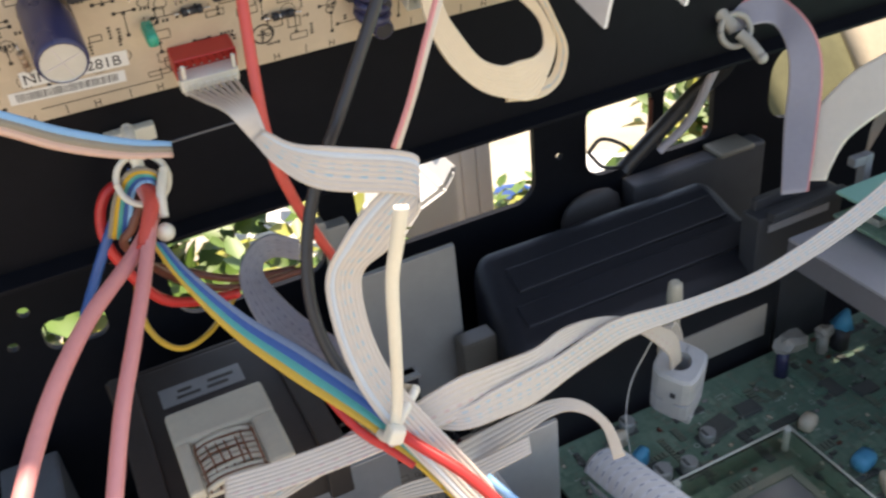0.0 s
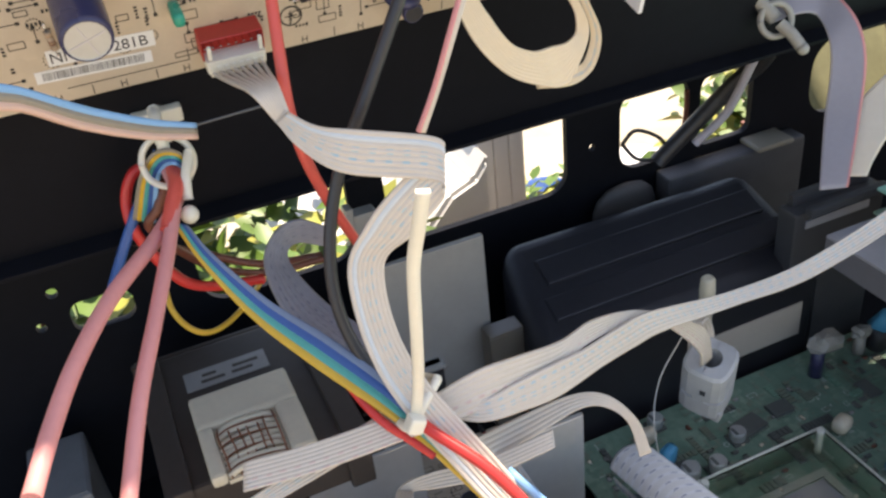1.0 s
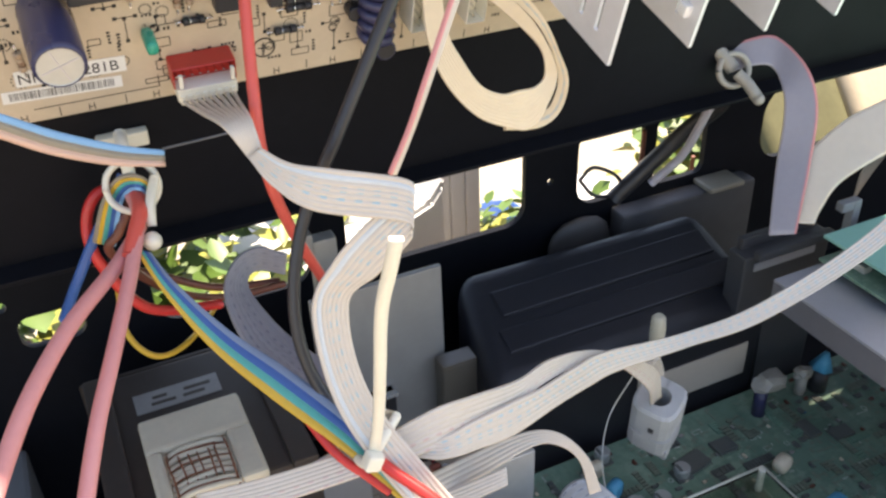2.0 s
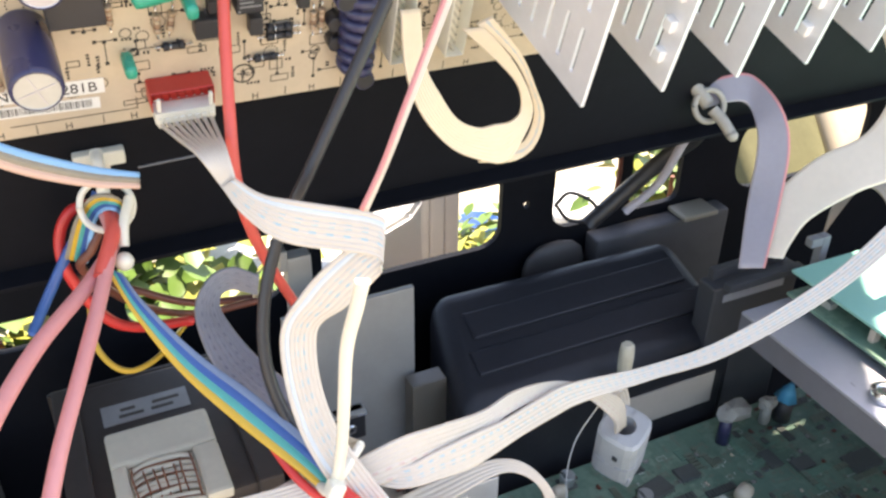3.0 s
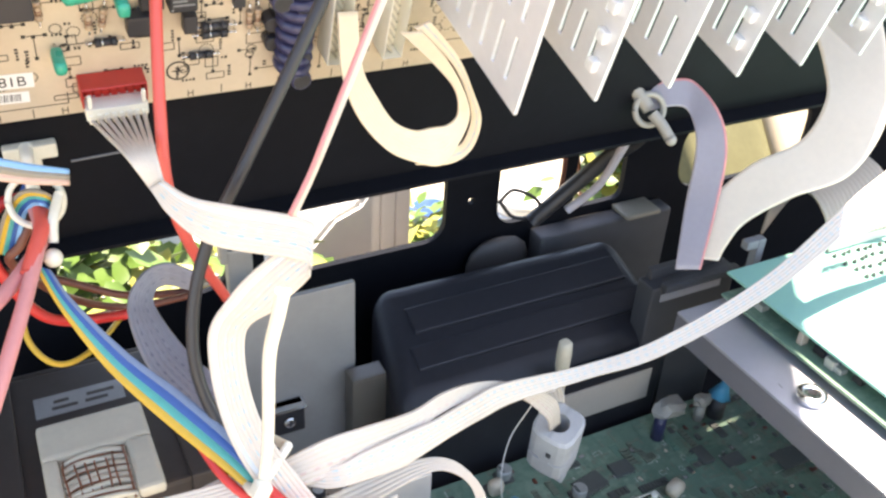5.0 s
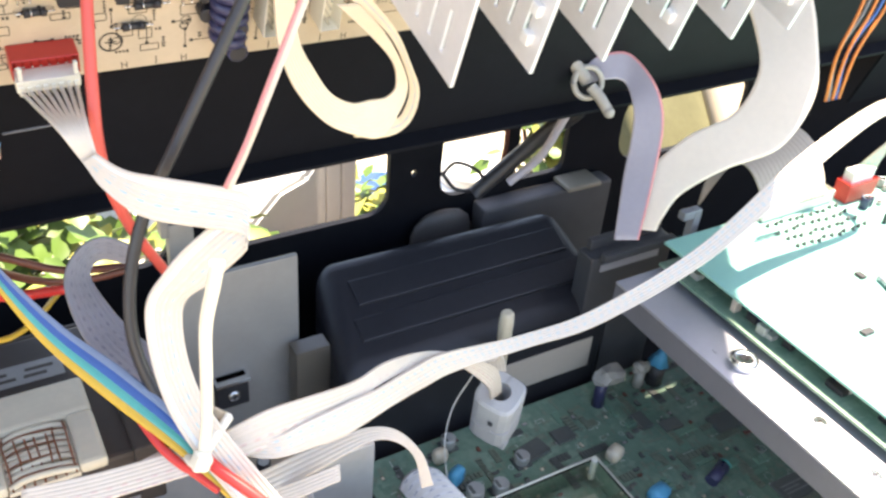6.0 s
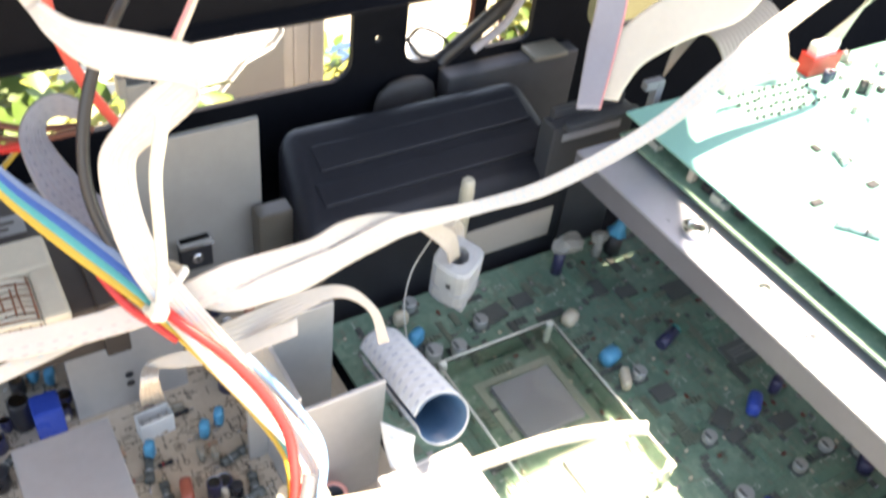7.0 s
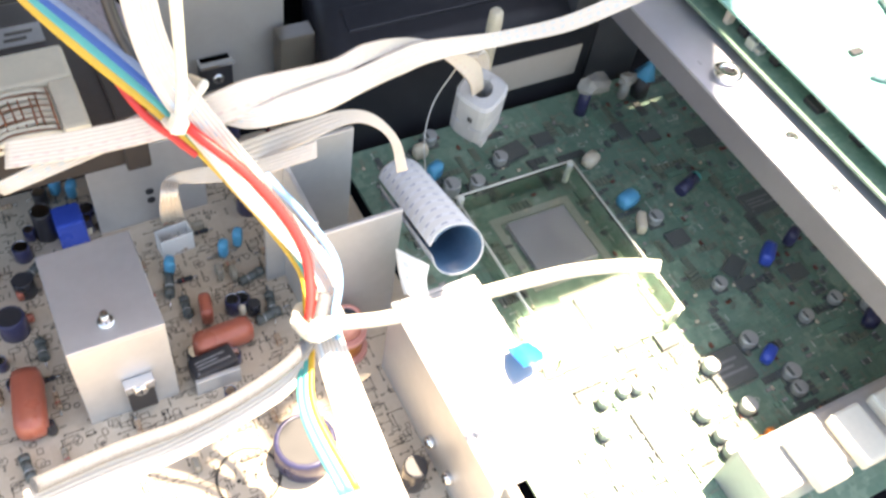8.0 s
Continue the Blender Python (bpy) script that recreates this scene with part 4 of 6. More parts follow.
def silk(board, x0, x1, y0, y1, z, count, seed, ink, keep=lambda x, y: True, big=1.0):
    """Printed outlines, lead marks and short unreadable captions on a board."""
    rnd = random.Random(seed)
    bm = bmesh.new()

    def bar(x, y, a, b):
        slab(bm, x - a / 2, x + a / 2, y - b / 2, y + b / 2, z, z + 0.00006)

    for _ in range(count):
        x, y = rnd.uniform(x0, x1), rnd.uniform(y0, y1)
        if not keep(x, y):
            continue
        k = rnd.random()
        v = rnd.random() < 0.5
        if k < 0.42:
            n = rnd.randint(2, 5)
            for i in range(n):
                d = i * 0.0011 * big
                if v:
                    bar(x, y + d, rnd.uniform(0.0006, 0.0012) * big, 0.0007 * big)
                else:
                    bar(x + d, y, 0.0007 * big, rnd.uniform(0.0006, 0.0012) * big)
        elif k < 0.68:
            l = rnd.uniform(0.003, 0.009) * big
            bar(x, y, *((0.0003, l) if v else (l, 0.0003)))
            for s in (-1, 1):
                bar(x + (0 if v else s * l / 2), y + (s * l / 2 if v else 0), 0.0011 * big, 0.0011 * big)
        elif k < 0.86:
            w, h = rnd.uniform(0.002, 0.007) * big, rnd.uniform(0.0015, 0.004) * big
            for s in (-1, 1):
                bar(x, y + s * h / 2, w, 0.00028)
                bar(x + s * w / 2, y, 0.00028, h)
        else:
            r = rnd.uniform(0.0012, 0.0028) * big
            for i in range(14):
                a = 2 * math.pi * i / 14
                bar(x + r * math.cos(a), y + r * math.sin(a), 0.00045, 0.00045)
    return tagged(part("silk_print", bm, ink, board), kind="stuff")


def screw_head(parent, m, r=0.0028, h=0.0016, name="screw"):
    bm = bmesh.new()
    lathe(bm, [(r, 0, 0), (r, h * 0.6, 0), (r * 0.75, h, 0)], m, seg=14)
    for a in (0, 90):
        box(bm, (-r * 0.6, -r * 0.12, h * 0.9), (r * 0.6, r * 0.12, h * 1.02), 0, 1, m @ Matrix.Rotation(radians(a), 4, "Z"))
    return part(name, bm, [CHROME, CHIP], parent)


# ---- parts of the lid board (x along the board, y up the lid) ----
def on_lid(p, *rest, f=electrolytic, **kw):
    return f(upper, p[0], p[1], 0.0, *rest, **kw)


on_lid((0.0752, 0.0269), 0.0067, 0.026, CAPBLUE, CAN, True)
on_lid((0.0811, 0.0486), 0.0060, 0.016, CAPBLUE, STEEL, True)
bm = bmesh.new()
c = (0.0882, 0.0341)
box(bm, (c[0] - 0.0072, c[1] - 0.002, 0.001), (c[0] + 0.0072, c[1] + 0.022, 0.010), 0.0006)
part("relay", bm, CHIP, upper)
for q, l, w, h, t in (((0.0998, 0.0151), 0.0042, 0.0034, 0.010, 90), ((0.1175, 0.0328), 0.0045, 0.0035, 0.011, 90), ((0.1082, 0.0381), 0.0120, 0.0050, 0.010, 10), ((0.1085, 0.0481), 0.010, 0.0045, 0.010, 0), ((0.1216, 0.0484), 0.010, 0.0045, 0.009, 20)):
    film_cap(upper, q[0], q[1], 0, l, w, h, GREENCAP, t)
for q, l, w, h in (((0.1227, 0.0215), 0.008, 0.0065, 0.006), ((0.1341, 0.0297), 0.008, 0.008, 0.007), ((0.1260, 0.0279), 0.0065, 0.004, 0.005), ((0.1509, 0.0265), 0.0035, 0.007, 0.004), ((0.1364, 0.0195), 0.004, 0.006, 0.005)):
    chip(upper, q[0], q[1] + 0.002, 0, l, w, h, 3)
for q, l, r, t in (((0.1440, 0.0179), 0.0075, 0.0014, 0), ((0.1440, 0.0152), 0.0075, 0.0014, 0), ((0.1132, 0.0165), 0.006, 0.0013, 0), ((0.1398, 0.0078), 0.0065, 0.0013, 0), ((0.0921, 0.0405), 0.006, 0.0013, 90)):
    resistor(upper, q[0], q[1], 0, l, r, CHIP, t, (CHROME,))
for q, t in (((0.1092, 0.0245), 90), ((0.1131, 0.0249), 80), ((0.0662, 0.0126), 95), ((0.1546, 0.0188), 90), ((0.1572, 0.0195), 90), ((0.0969, 0.0291), 90), ((0.1424, 0.0400), 0), ((0.1574, 0.0403), 0)):
    resistor(upper, q[0], q[1], 0, 0.006, 0.0011, RESCOL, t, (W_BROWN, W_RED))
for q in ((0.1696, -0.0008), (0.1690, 0.0082), (0.1696, 0.0260), (0.1618, 0.0294), (0.1680, 0.0361), (0.1605, 0.0383)):
    on_lid(q, 0.0034, 0.010, CAPBLUE, CHIP)
for q in ((0.1608, 0.0184), (0.1612, 0.0111), (0.2161, 0.0232)):
    on_lid(q, 0.0026, 0.005, CAPBLACK, CHIP)
bm = bmesh.new()
c = (0.1675, 0.0171)
tube(bm, [(c[0] + 0.0046 * math.cos(k * 1.2566), c[1] - 0.015 + k * 0.00082, 0.0055 + 0.0040 * math.sin(k * 1.2566)) for k in range(46)], 0.0019, steps=3, seg=8)
part("coil", bm, CAPBLUE, upper, "dark blue lacquered coil")
bm = bmesh.new()
for k in range(36):
    a = 2 * math.pi * k / 36
    slab(bm, 0.1333 + 0.0033 * math.cos(a) - 0.0003, 0.1333 + 0.0033 * math.cos(a) + 0.0003, 0.0017 + 0.0033 * math.sin(a) - 0.0003, 0.0017 + 0.0033 * math.sin(a) + 0.0003, 0, 0.00006)
slab(bm, 0.1314, 0.1352, 0.0015, 0.0019, 0, 0.00006)
slab(bm, 0.1331, 0.1335, -0.0002, 0.0036, 0, 0.00006)
tagged(part("printed_ring", bm, INK, upper), kind="stuff")
# red pin header with its white plug and splayed wires
c = (0.1134, 0.0012)
header(upper, c[0], c[1] + 0.0005, 0, 0.0185, 0.0070, 0.0075, 8, REDPLASTIC)
bm = bmesh.new()
box(bm, (c[0] - 0.0088, c[1] - 0.0065, 0.0035), (c[0] + 0.0088, c[1] - 0.0022, 0.0092), 0.0004)
for k in range(8):
    x = c[0] - 0.0075 + k * 0.00214
    box(bm, (x - 0.0007, c[1] - 0.0072, 0.0084), (x + 0.0007, c[1] - 0.004, 0.0098), 0.0002)
for s in (-1, 1):
    box(bm, (c[0] + s * 0.0075 - 0.0006, c[1] - 0.001, 0.009), (c[0] + s * 0.0075 + 0.0006, c[1] + 0.0035, 0.0102), 0.0003)
part("plug", bm, IVORY, upper, "ivory eight-way plug pushed into a red header")
for k in range(8):
    bm = bmesh.new()
    a = LID @ Vector((c[0] - 0.0075 + k * 0.00214, c[1] - 0.0068, 0.0085))
    b0, b1 = Vector(A1[1][0]), Vector(A1[1][1])
    e = b0.lerp(b1, (k + 0.5) / 8)
    mid = Vector(A1[0][0]).lerp(Vector(A1[0][1]), (k + 0.5) / 8)
    tube(bm, [LID.inverted() @ p for p in (a, a.lerp(mid, 0.5), mid, e)], 0.00062, seg=7)
    part("splayed_wire", bm, RIBBON, upper)
# tall white strip connectors of the looped cable
for q in ((0.1809, 0.0172), (0.2001, 0.0166)):
    header(upper, q[0], q[1] + 0.002, 0, 0.030, 0.0068, 0.010, 10, IVORY, 90)
# stickers: part code and bar code
def sticker(p, q, h, bars):
    p, q = Vector(p), Vector(q)
    a = math.degrees(math.atan2(q.y - p.y, q.x - p.x))
    l = (q - p).length
    m = at(p.x, p.y, 0.0001, a)
    bm = bmesh.new()
    box(bm, (0, -h / 2, 0), (l, h / 2, 0.0001), 0, 0, m)
    ob = part("sticker", bm, PAPER, upper, "white paper sticker with bars" if bars else "white paper sticker with a part code")
    if bars:
        bm = bmesh.new()
        rnd, x = random.Random(4), l * 0.06
        while x < l * 0.94:
            w = rnd.choice((0.00018, 0.00018, 0.00036))
            box(bm, (x, -h * 0.32, 0.0001), (x + w, h * 0.34, 0.00015), 0, 0, m)
            x += w + rnd.choice((0.00022, 0.00022, 0.0004))
        part("bars", bm, INK, ob)
    else:
        for txt, x in (("NN", 0.02), ("281B", 0.60)):
            cu = bpy.data.curves.new("code", "FONT")
            cu.body, cu.size, cu.extrude = txt, h * 0.92, 0.00003
            tmp = bpy.data.objects.new("code", cu)
            me = bpy.data.meshes.new_from_object(tmp)
            bpy.data.objects.remove(tmp)
            me.transform(m @ Matrix.Translation((l * x, -h * 0.33, 0.00014)))
            me.materials.append(INK)
            o = new("lettering", me)
            o.parent = ob
    return ob


sticker((0.0634, 0.0061), (0.0929, 0.0053), 0.0052, False)
sticker((0.0588, 0.0006), (0.0910, -0.0006), 0.0040, True)
bm = bmesh.new()
for k in range(13):
    x = -0.02 + k * 0.0185
    box(bm, (x, -0.0090, 0), (x + 0.0003, -0.0058, 0.00006))
    box(bm, (x + 0.008, -0.0090, 0), (x + 0.0083, -0.0066, 0.00006))
    box(bm, (x + 0.0095, -0.0090, 0), (x + 0.0098, -0.0066, 0.00006))
    box(bm, (x + 0.008, -0.0079, 0), (x + 0.0098, -0.0076, 0.00006))
box(bm, (0.0660, -0.0052, 0), (0.1010, -0.0049, 0.00006))
box(bm, (0.1010, -0.0052, 0), (0.1013, -0.001, 0.00006))
tagged(part("edge_print", bm, INK, upper), kind="stuff")
silk(upper, -0.02, 0.235, -0.003, 0.07, 0.0, 720, 3, INK, lambda x, y: not (0.055 < x < 0.1 and y < 0.004), 1.0)

# ---- clamps and ties ----
def clamp(name, label, ring, foot, stem, knob, r, k=1.0, nylon=IVORY):
    ob = thing(name, label, "cable clamp")
    bm = bmesh.new()
    c = Vector(ring)
    n = Vector((-0.2, -0.9, 0.35)).normalized()
    a = n.cross(Vector((0, 0, 1))).normalized()
    b = n.cross(a)
    tube(bm, [c + (a * math.cos(t) + b * math.sin(t)) * r for t in [math.radians(30 * i) for i in range(13)]], 0.0011 * (0.5 + 0.5 * k), steps=3, seg=8)
    part("loop", bm, nylon, ob)
    bm = bmesh.new()
    tube(bm, [foot[0], foot[1], c], 0.0020 * k, steps=5, seg=8)
    part("foot", bm, nylon, ob)
    bm = bmesh.new()
    tube(bm, stem, 0.0016 * k, steps=6, seg=8)
    bmesh.ops.create_uvsphere(bm, u_segments=12, v_segments=8, radius=0.0029 if k == 1 else 0.0016 * k, matrix=Matrix.Translation(knob))
    for f in bm.faces:
        f.smooth = True
    part("tail", bm, nylon, ob)
    return ob


clamp("cable_clamp", "ivory nylon cable clamp on the lid, gripping the coloured wires", (0.0865, 0.3542, 0.2213), [(0.0871, 0.3624, 0.2352), (0.0867, 0.3557, 0.2327)], [(0.0933, 0.3516, 0.2238), (0.0899, 0.3451, 0.2190), (0.0884, 0.3413, 0.2134)], (0.0875, 0.3384, 0.2100), 0.0078)
bm = bmesh.new()
c = (0.0883, -0.0292)
box(bm, (c[0] - 0.008, c[1] - 0.0055, -0.0118), (c[0] + 0.008, c[1] + 0.0005, -0.0085), 0.0008, 0, LID)
box(bm, (c[0] - 0.003, c[1] - 0.014, -0.0118), (c[0] + 0.003, c[1] - 0.0055, -0.0095), 0.0008, 0, LID)
tagged(part("clamp_base", bm, IVORY), "ivory nylon adhesive base on the lid", "cable clamp")
clamp("cable_clamp", "dusty grey nylon cable clamp on the lid, with a tail", (0.3427, 0.3803, 0.1990), [(0.3332, 0.3956, 0.2134), (0.3377, 0.3877, 0.2075)], [(0.3423, 0.3774, 0.1984), (0.3448, 0.3732, 0.1948), (0.3469, 0.3681, 0.1896)], (0.3472, 0.3675, 0.1890), 0.0070, 1.6, NYLONGREY)


def band(bm, pts, width, thick):
    """A flat strap through the points, its face to the camera side."""
    line = spline(pts, 8)
    prev = None
    for i, p in enumerate(line):
        d = (line[min(i + 1, len(line) - 1)] - line[max(i - 1, 0)]).normalized()
        s = d.cross(Vector((-0.1, -0.75, 0.6))).normalized()
        n = s.cross(d)
        ring = [bm.verts.new(p + s * width / 2 * a + n * thick / 2 * b) for a, b in ((-1, -1), (1, -1), (1, 1), (-1, 1))]
        if prev:
            for k in range(4):
                f = bm.faces.new((prev[k], prev[(k + 1) % 4], ring[(k + 1) % 4], ring[k]))
                f.smooth = True
        else:
            bm.faces.new(ring)
        prev = ring
    bm.faces.new(list(reversed(prev)))
    bmesh.ops.recalc_face_normals(bm, faces=bm.faces[:])


def cable_tie(label, tail, wrap, head, width=0.0030):
    ob = thing("cable_tie", label, "cable tie", "cable ties")
    bm = bmesh.new()
    band(bm, tail, width, 0.0012)
    part("tail", bm, IVORY, ob)
    bm = bmesh.new()
    tube(bm, wrap, width * 0.50, steps=6, seg=8)
    part("strap", bm, IVORY, ob)
    bm = bmesh.new()
    h = Vector(head)
    box(bm, (-0.0024, -0.0022, -0.0026), (0.0024, 0.0022, 0.0026), 0.0010, 0, Matrix.Translation(h) @ Matrix.Rotation(radians(25), 4, "Y"))
    part("head", bm, IVORY, ob)
    return ob


cable_tie("ivory cable tie round the bundle, its long tail standing up", [(0.1263, 0.2662, 0.1683), (0.1275, 0.2623, 0.1854), (0.1267, 0.2550, 0.2081), (0.1260, 0.2483, 0.2294), (0.1267, 0.2421, 0.2446), (0.1273, 0.2389, 0.2535)],
          [(0.1362, 0.2731, 0.1729), (0.1294, 0.2677, 0.1709), (0.1246, 0.2675, 0.1648), (0.1233, 0.2783, 0.1609), (0.1233, 0.2887, 0.1570), (0.1344, 0.2919, 0.1594), (0.1362, 0.2731, 0.1729)], (0.1253, 0.2641, 0.1689))
cable_tie("ivory cable tie round the lower bundle, its tail pointing sideways", [(0.1453, 0.2084, 0.1303), (0.1667, 0.1993, 0.1352), (0.1923, 0.1943, 0.1395), (0.2206, 0.1908, 0.1403), (0.2418, 0.1862, 0.1387), (0.2524, 0.1822, 0.1377)],
          [(0.1422, 0.2164, 0.1224), (0.1429, 0.2047, 0.1311), (0.1519, 0.2085, 0.1262), (0.1575, 0.2229, 0.1123), (0.1483, 0.2268, 0.1122), (0.1422, 0.2164, 0.1224)], (0.1437, 0.2047, 0.1337), 0.0042)

# ---- things at the back left ----
bm = bmesh.new()
box(bm, ((0.0695, 0.4080, 0.0990)[0], 0.3985, 0.0981), ((0.1046, 0.4101, 0.0990)[0], 0.411, 0.0984))
lab = part("label", bm, OLDLABEL, trafo, "faded paper rating label")
bm = bmesh.new()
for k, (a, b) in enumerate(((0.076, 0.086), (0.077, 0.083), (0.089, 0.098), (0.090, 0.101))):
    box(bm, (a, 0.4015 + (k % 2) * 0.004, 0.0984), (b, 0.4032 + (k % 2) * 0.004, 0.0986))
part("unreadable_print", bm, FADEDINK, lab)
bm = bmesh.new()
x0, x1, y0, y1, zt = 0.0685, 0.1090, 0.340, 0.3885, 0.1035
box(bm, (x0 + 0.006, y0, 0.0982), (x1 - 0.010, y1 - 0.020, 0.1000))
former = part("coil_former", bm, CREAM, trafo, "cream fibre coil former with worn edges")
for lo, hi in (((x0, y1 - 0.020, 0.0982), (x1, y1, zt)), ((x0, y0, 0.0982), (x0 + 0.006, y1 - 0.0201, zt)), ((x1 - 0.010, y0, 0.0982), (x1, y1 - 0.0201, zt))):
    bm = bmesh.new()
    box(bm, lo, hi, 0.0018)
    part("flange", bm, CREAM, former)
rnd = random.Random(9)
for k in range(7):
    bm = bmesh.new()
    x = x0 + 0.0075 + k * 0.0036
    tube(bm, [(x, y0, 0.1005), (x + rnd.uniform(-0.001, 0.001), y0 + 0.010, 0.1032 + rnd.uniform(0, 0.001)), (x + rnd.uniform(-0.001, 0.001), y0 + 0.020, 0.1034), (x, y1 - 0.0205, 0.1008)], 0.0004, seg=6)
    part("rusty_winding", bm, RUST, trafo)
for k in range(8):
    bm = bmesh.new()
    y = y0 + 0.002 + k * 0.0034
    tube(bm, [(x0 + 0.0065, y, 0.1003), (x0 + 0.013, y + rnd.uniform(-0.0008, 0.0008), 0.1022), (x1 - 0.017, y + rnd.uniform(-0.0008, 0.0008), 0.1022), (x1 - 0.0105, y, 0.1003)], 0.0013, seg=8)
    part("cream_winding", bm, CREAM, trafo)
    if k % 2:
        continue
    bm = bmesh.new()
    tube(bm, [(x0 + 0.0065, y + 0.0017, 0.1005), (x0 + 0.012, y + 0.0017, 0.1030), (x1 - 0.018, y + 0.0014, 0.1030), (x1 - 0.0105, y + 0.0017, 0.1005)], 0.00035, seg=6)
    part("rusty_winding", bm, RUST, trafo)
for x in (0.0515, 0.1185):
    bm = bmesh.new()
    box(bm, (x, 0.342, 0.0700), (x + 0.010, 0.4283, 0.1002), 0.001)
    part("mounting_strap", bm, TRAFO, trafo)
bm = bmesh.new()
box(bm, (-0.006, 0.404, ZB), (0.020, 0.447, 0.060), 0.002)
box(bm, (-0.004, 0.406, 0.0595), (0.018, 0.445, 0.0605))
tagged(part("filter_box", bm, mat("dusty_grey_plastic", (0.20, 0.20, 0.20), 0.5, var=0.1, stain=0.2)), "dusty grey box standing on the power board", "filter box")

# transistor and clear bracket at the grey plate
c = (0.1767, 0.4110, 0.0489)
bm = bmesh.new()
box(bm, (c[0] - 0.008, 0.4065, c[2] - 0.008), (c[0] + 0.008, 0.4118, c[2] + 0.010), 0.0008)
t = part("power_transistor", bm, CHIP, sinkb)
bm = bmesh.new()
box(bm, (c[0] - 0.0085, 0.4040, c[2] + 0.0082), (c[0] + 0.0085, 0.4116, c[2] + 0.0100), 0.0003)
part("spring_clip", bm, CHROME, sinkb)
screw_head(sinkb, Matrix.Translation((c[0], 0.4065, c[2])) @ Matrix.Rotation(radians(90), 4, "X"), 0.0032, 0.002)
c = (0.2157, 0.4050, 0.0541)
bm = bmesh.new()
box(bm, (c[0] - 0.009, 0.399, ZB), (c[0] + 0.009, 0.4005, c[2] + 0.014), 0.0004)
box(bm, (c[0] - 0.009, 0.4005, ZB), (c[0] - 0.0075, 0.409, c[2] + 0.014), 0.0004)
box(bm, (c[0] - 0.009, 0.399, c[2] + 0.014), (c[0] + 0.009, 0.409, c[2] + 0.0155), 0.0004)
tagged(part("clear_guard", bm, CLOUDY), "smoky clear plastic guard beside the grey plate", "guard")

# ---- aluminium coolers between the boards ----
cool = thing("folded_heat_sink", "brushed aluminium heat sink folded into three upright plates", "heat sink")
for lo, hi in (((0.1640, 0.308, ZB), (0.2035, 0.310, 0.098)), ((0.1725, 0.2745, ZB), (0.1745, 0.308, 0.0895)), ((0.1745, 0.2725, ZB), (0.2100, 0.2745, 0.0835))):
    bm = bmesh.new()
    box(bm, lo, hi, 0.0006)
    part("plate", bm, ALU, cool)
rear = thing("upright_heat_sink", "upright brushed aluminium plate with two holes, on the power board", "heat sink")
bm = bmesh.new()
box(bm, (0.1030, 0.3620, ZB), (0.1540, 0.3640, 0.0620), 0.0006)
part("plate", bm, ALU, rear)
# plate is uncut: black discs give the darkness of its two holes
for k in (0, 1):
    bm = bmesh.new()
    c = (0.1281, 0.3615, 0.0324)
    cyl(bm, (c[0], 0.3616, c[2] - 0.006 * k), (c[0], 0.3622, c[2] - 0.006 * k), 0.0019, seg=12)
    part("hole", bm, CHIP, rear)
front = thing("large_heat_sink", "tall folded aluminium heat sink in full sunlight", "heat sink")
for lo, hi in (((0.1935, 0.160, ZB), (0.1973, 0.2465, 0.062)), ((0.1975, 0.2445, ZB), (0.2320, 0.2465, 0.0615)), ((0.1975, 0.160, 0.0600), (0.2320, 0.2440, 0.0620))):
    bm = bmesh.new()
    box(bm, lo, hi, 0.0006)
    part("plate", bm, ALU, front)
for y, z in ((0.200, 0.026), (0.184, 0.024)):
    screw_head(front, Matrix.Translation((0.1935, y, z)) @ Matrix.Rotation(radians(-90), 4, "Y"), 0.0030, 0.003)
c = (0.0913, 0.2769, 0.0660)
screw_head(small, Matrix.Translation((c[0], c[1], 0.066)), 0.0034, 0.0016, "nut")
bm = bmesh.new()
cyl(bm, (c[0], c[1], 0.0665), (c[0], c[1], 0.0715), 0.0016, seg=12)
part("bolt", bm, CHROME, small)
bm = bmesh.new()
box(bm, (0.0905, 0.2635, 0.018), (0.1010, 0.2678, 0.034), 0.0006)
part("power_transistor", bm, CHIP, small)
bm = bmesh.new()
box(bm, (0.0900, 0.2632, 0.033), (0.1015, 0.2676, 0.0375), 0.0003)
part("tab", bm, CHROME, small)
screw_head(small, Matrix.Translation((0.0958, 0.2632, 0.0352)) @ Matrix.Rotation(radians(90), 4, "X"), 0.003, 0.002)

# ---- parts of the power board ----
Z1 = ZB
P = lambda q: (q[0], q[1], Z1)
film_cap(power, *P((0.0551, 0.2823, 0.0200)), 0.030, 0.0125, 0.015, BROWNCAP, 82)
film_cap(power, *P((0.1346, 0.2823, 0.0200)), 0.0265, 0.010, 0.014, BROWNCAP, 2)
film_cap(power, *P((0.1328, 0.2999, 0.0180)), 0.012, 0.0055, 0.012, BROWNCAP, 80)
chip(power, *P((0.1264, 0.2711, 0.0180)), 0.019, 0.010, 0.012, 5, 6, CHIP)
bm = bmesh.new()
q = P((0.1264, 0.2711, 0.0180))
box(bm, (q[0] - 0.0095, q[1] - 0.0072, Z1), (q[0] + 0.0095, q[1] - 0.0052, Z1 + 0.010), 0.0004)
part("metal_tab", bm, ALU, power)
q = P((0.0912, 0.3639, 0.0250))
bm = bmesh.new()
box(bm, (q[0] - 0.0062, q[1] - 0.0062, Z1), (q[0] + 0.0062, q[1] + 0.0062, Z1 + 0.018), 0.0012)
part("capacitor", bm, CAPVIVID, power, "bright blue box capacitor")
electrolytic(power, *P((0.0811, 0.3702, 0.0280)), 0.0048, 0.018, CAPBLACK)
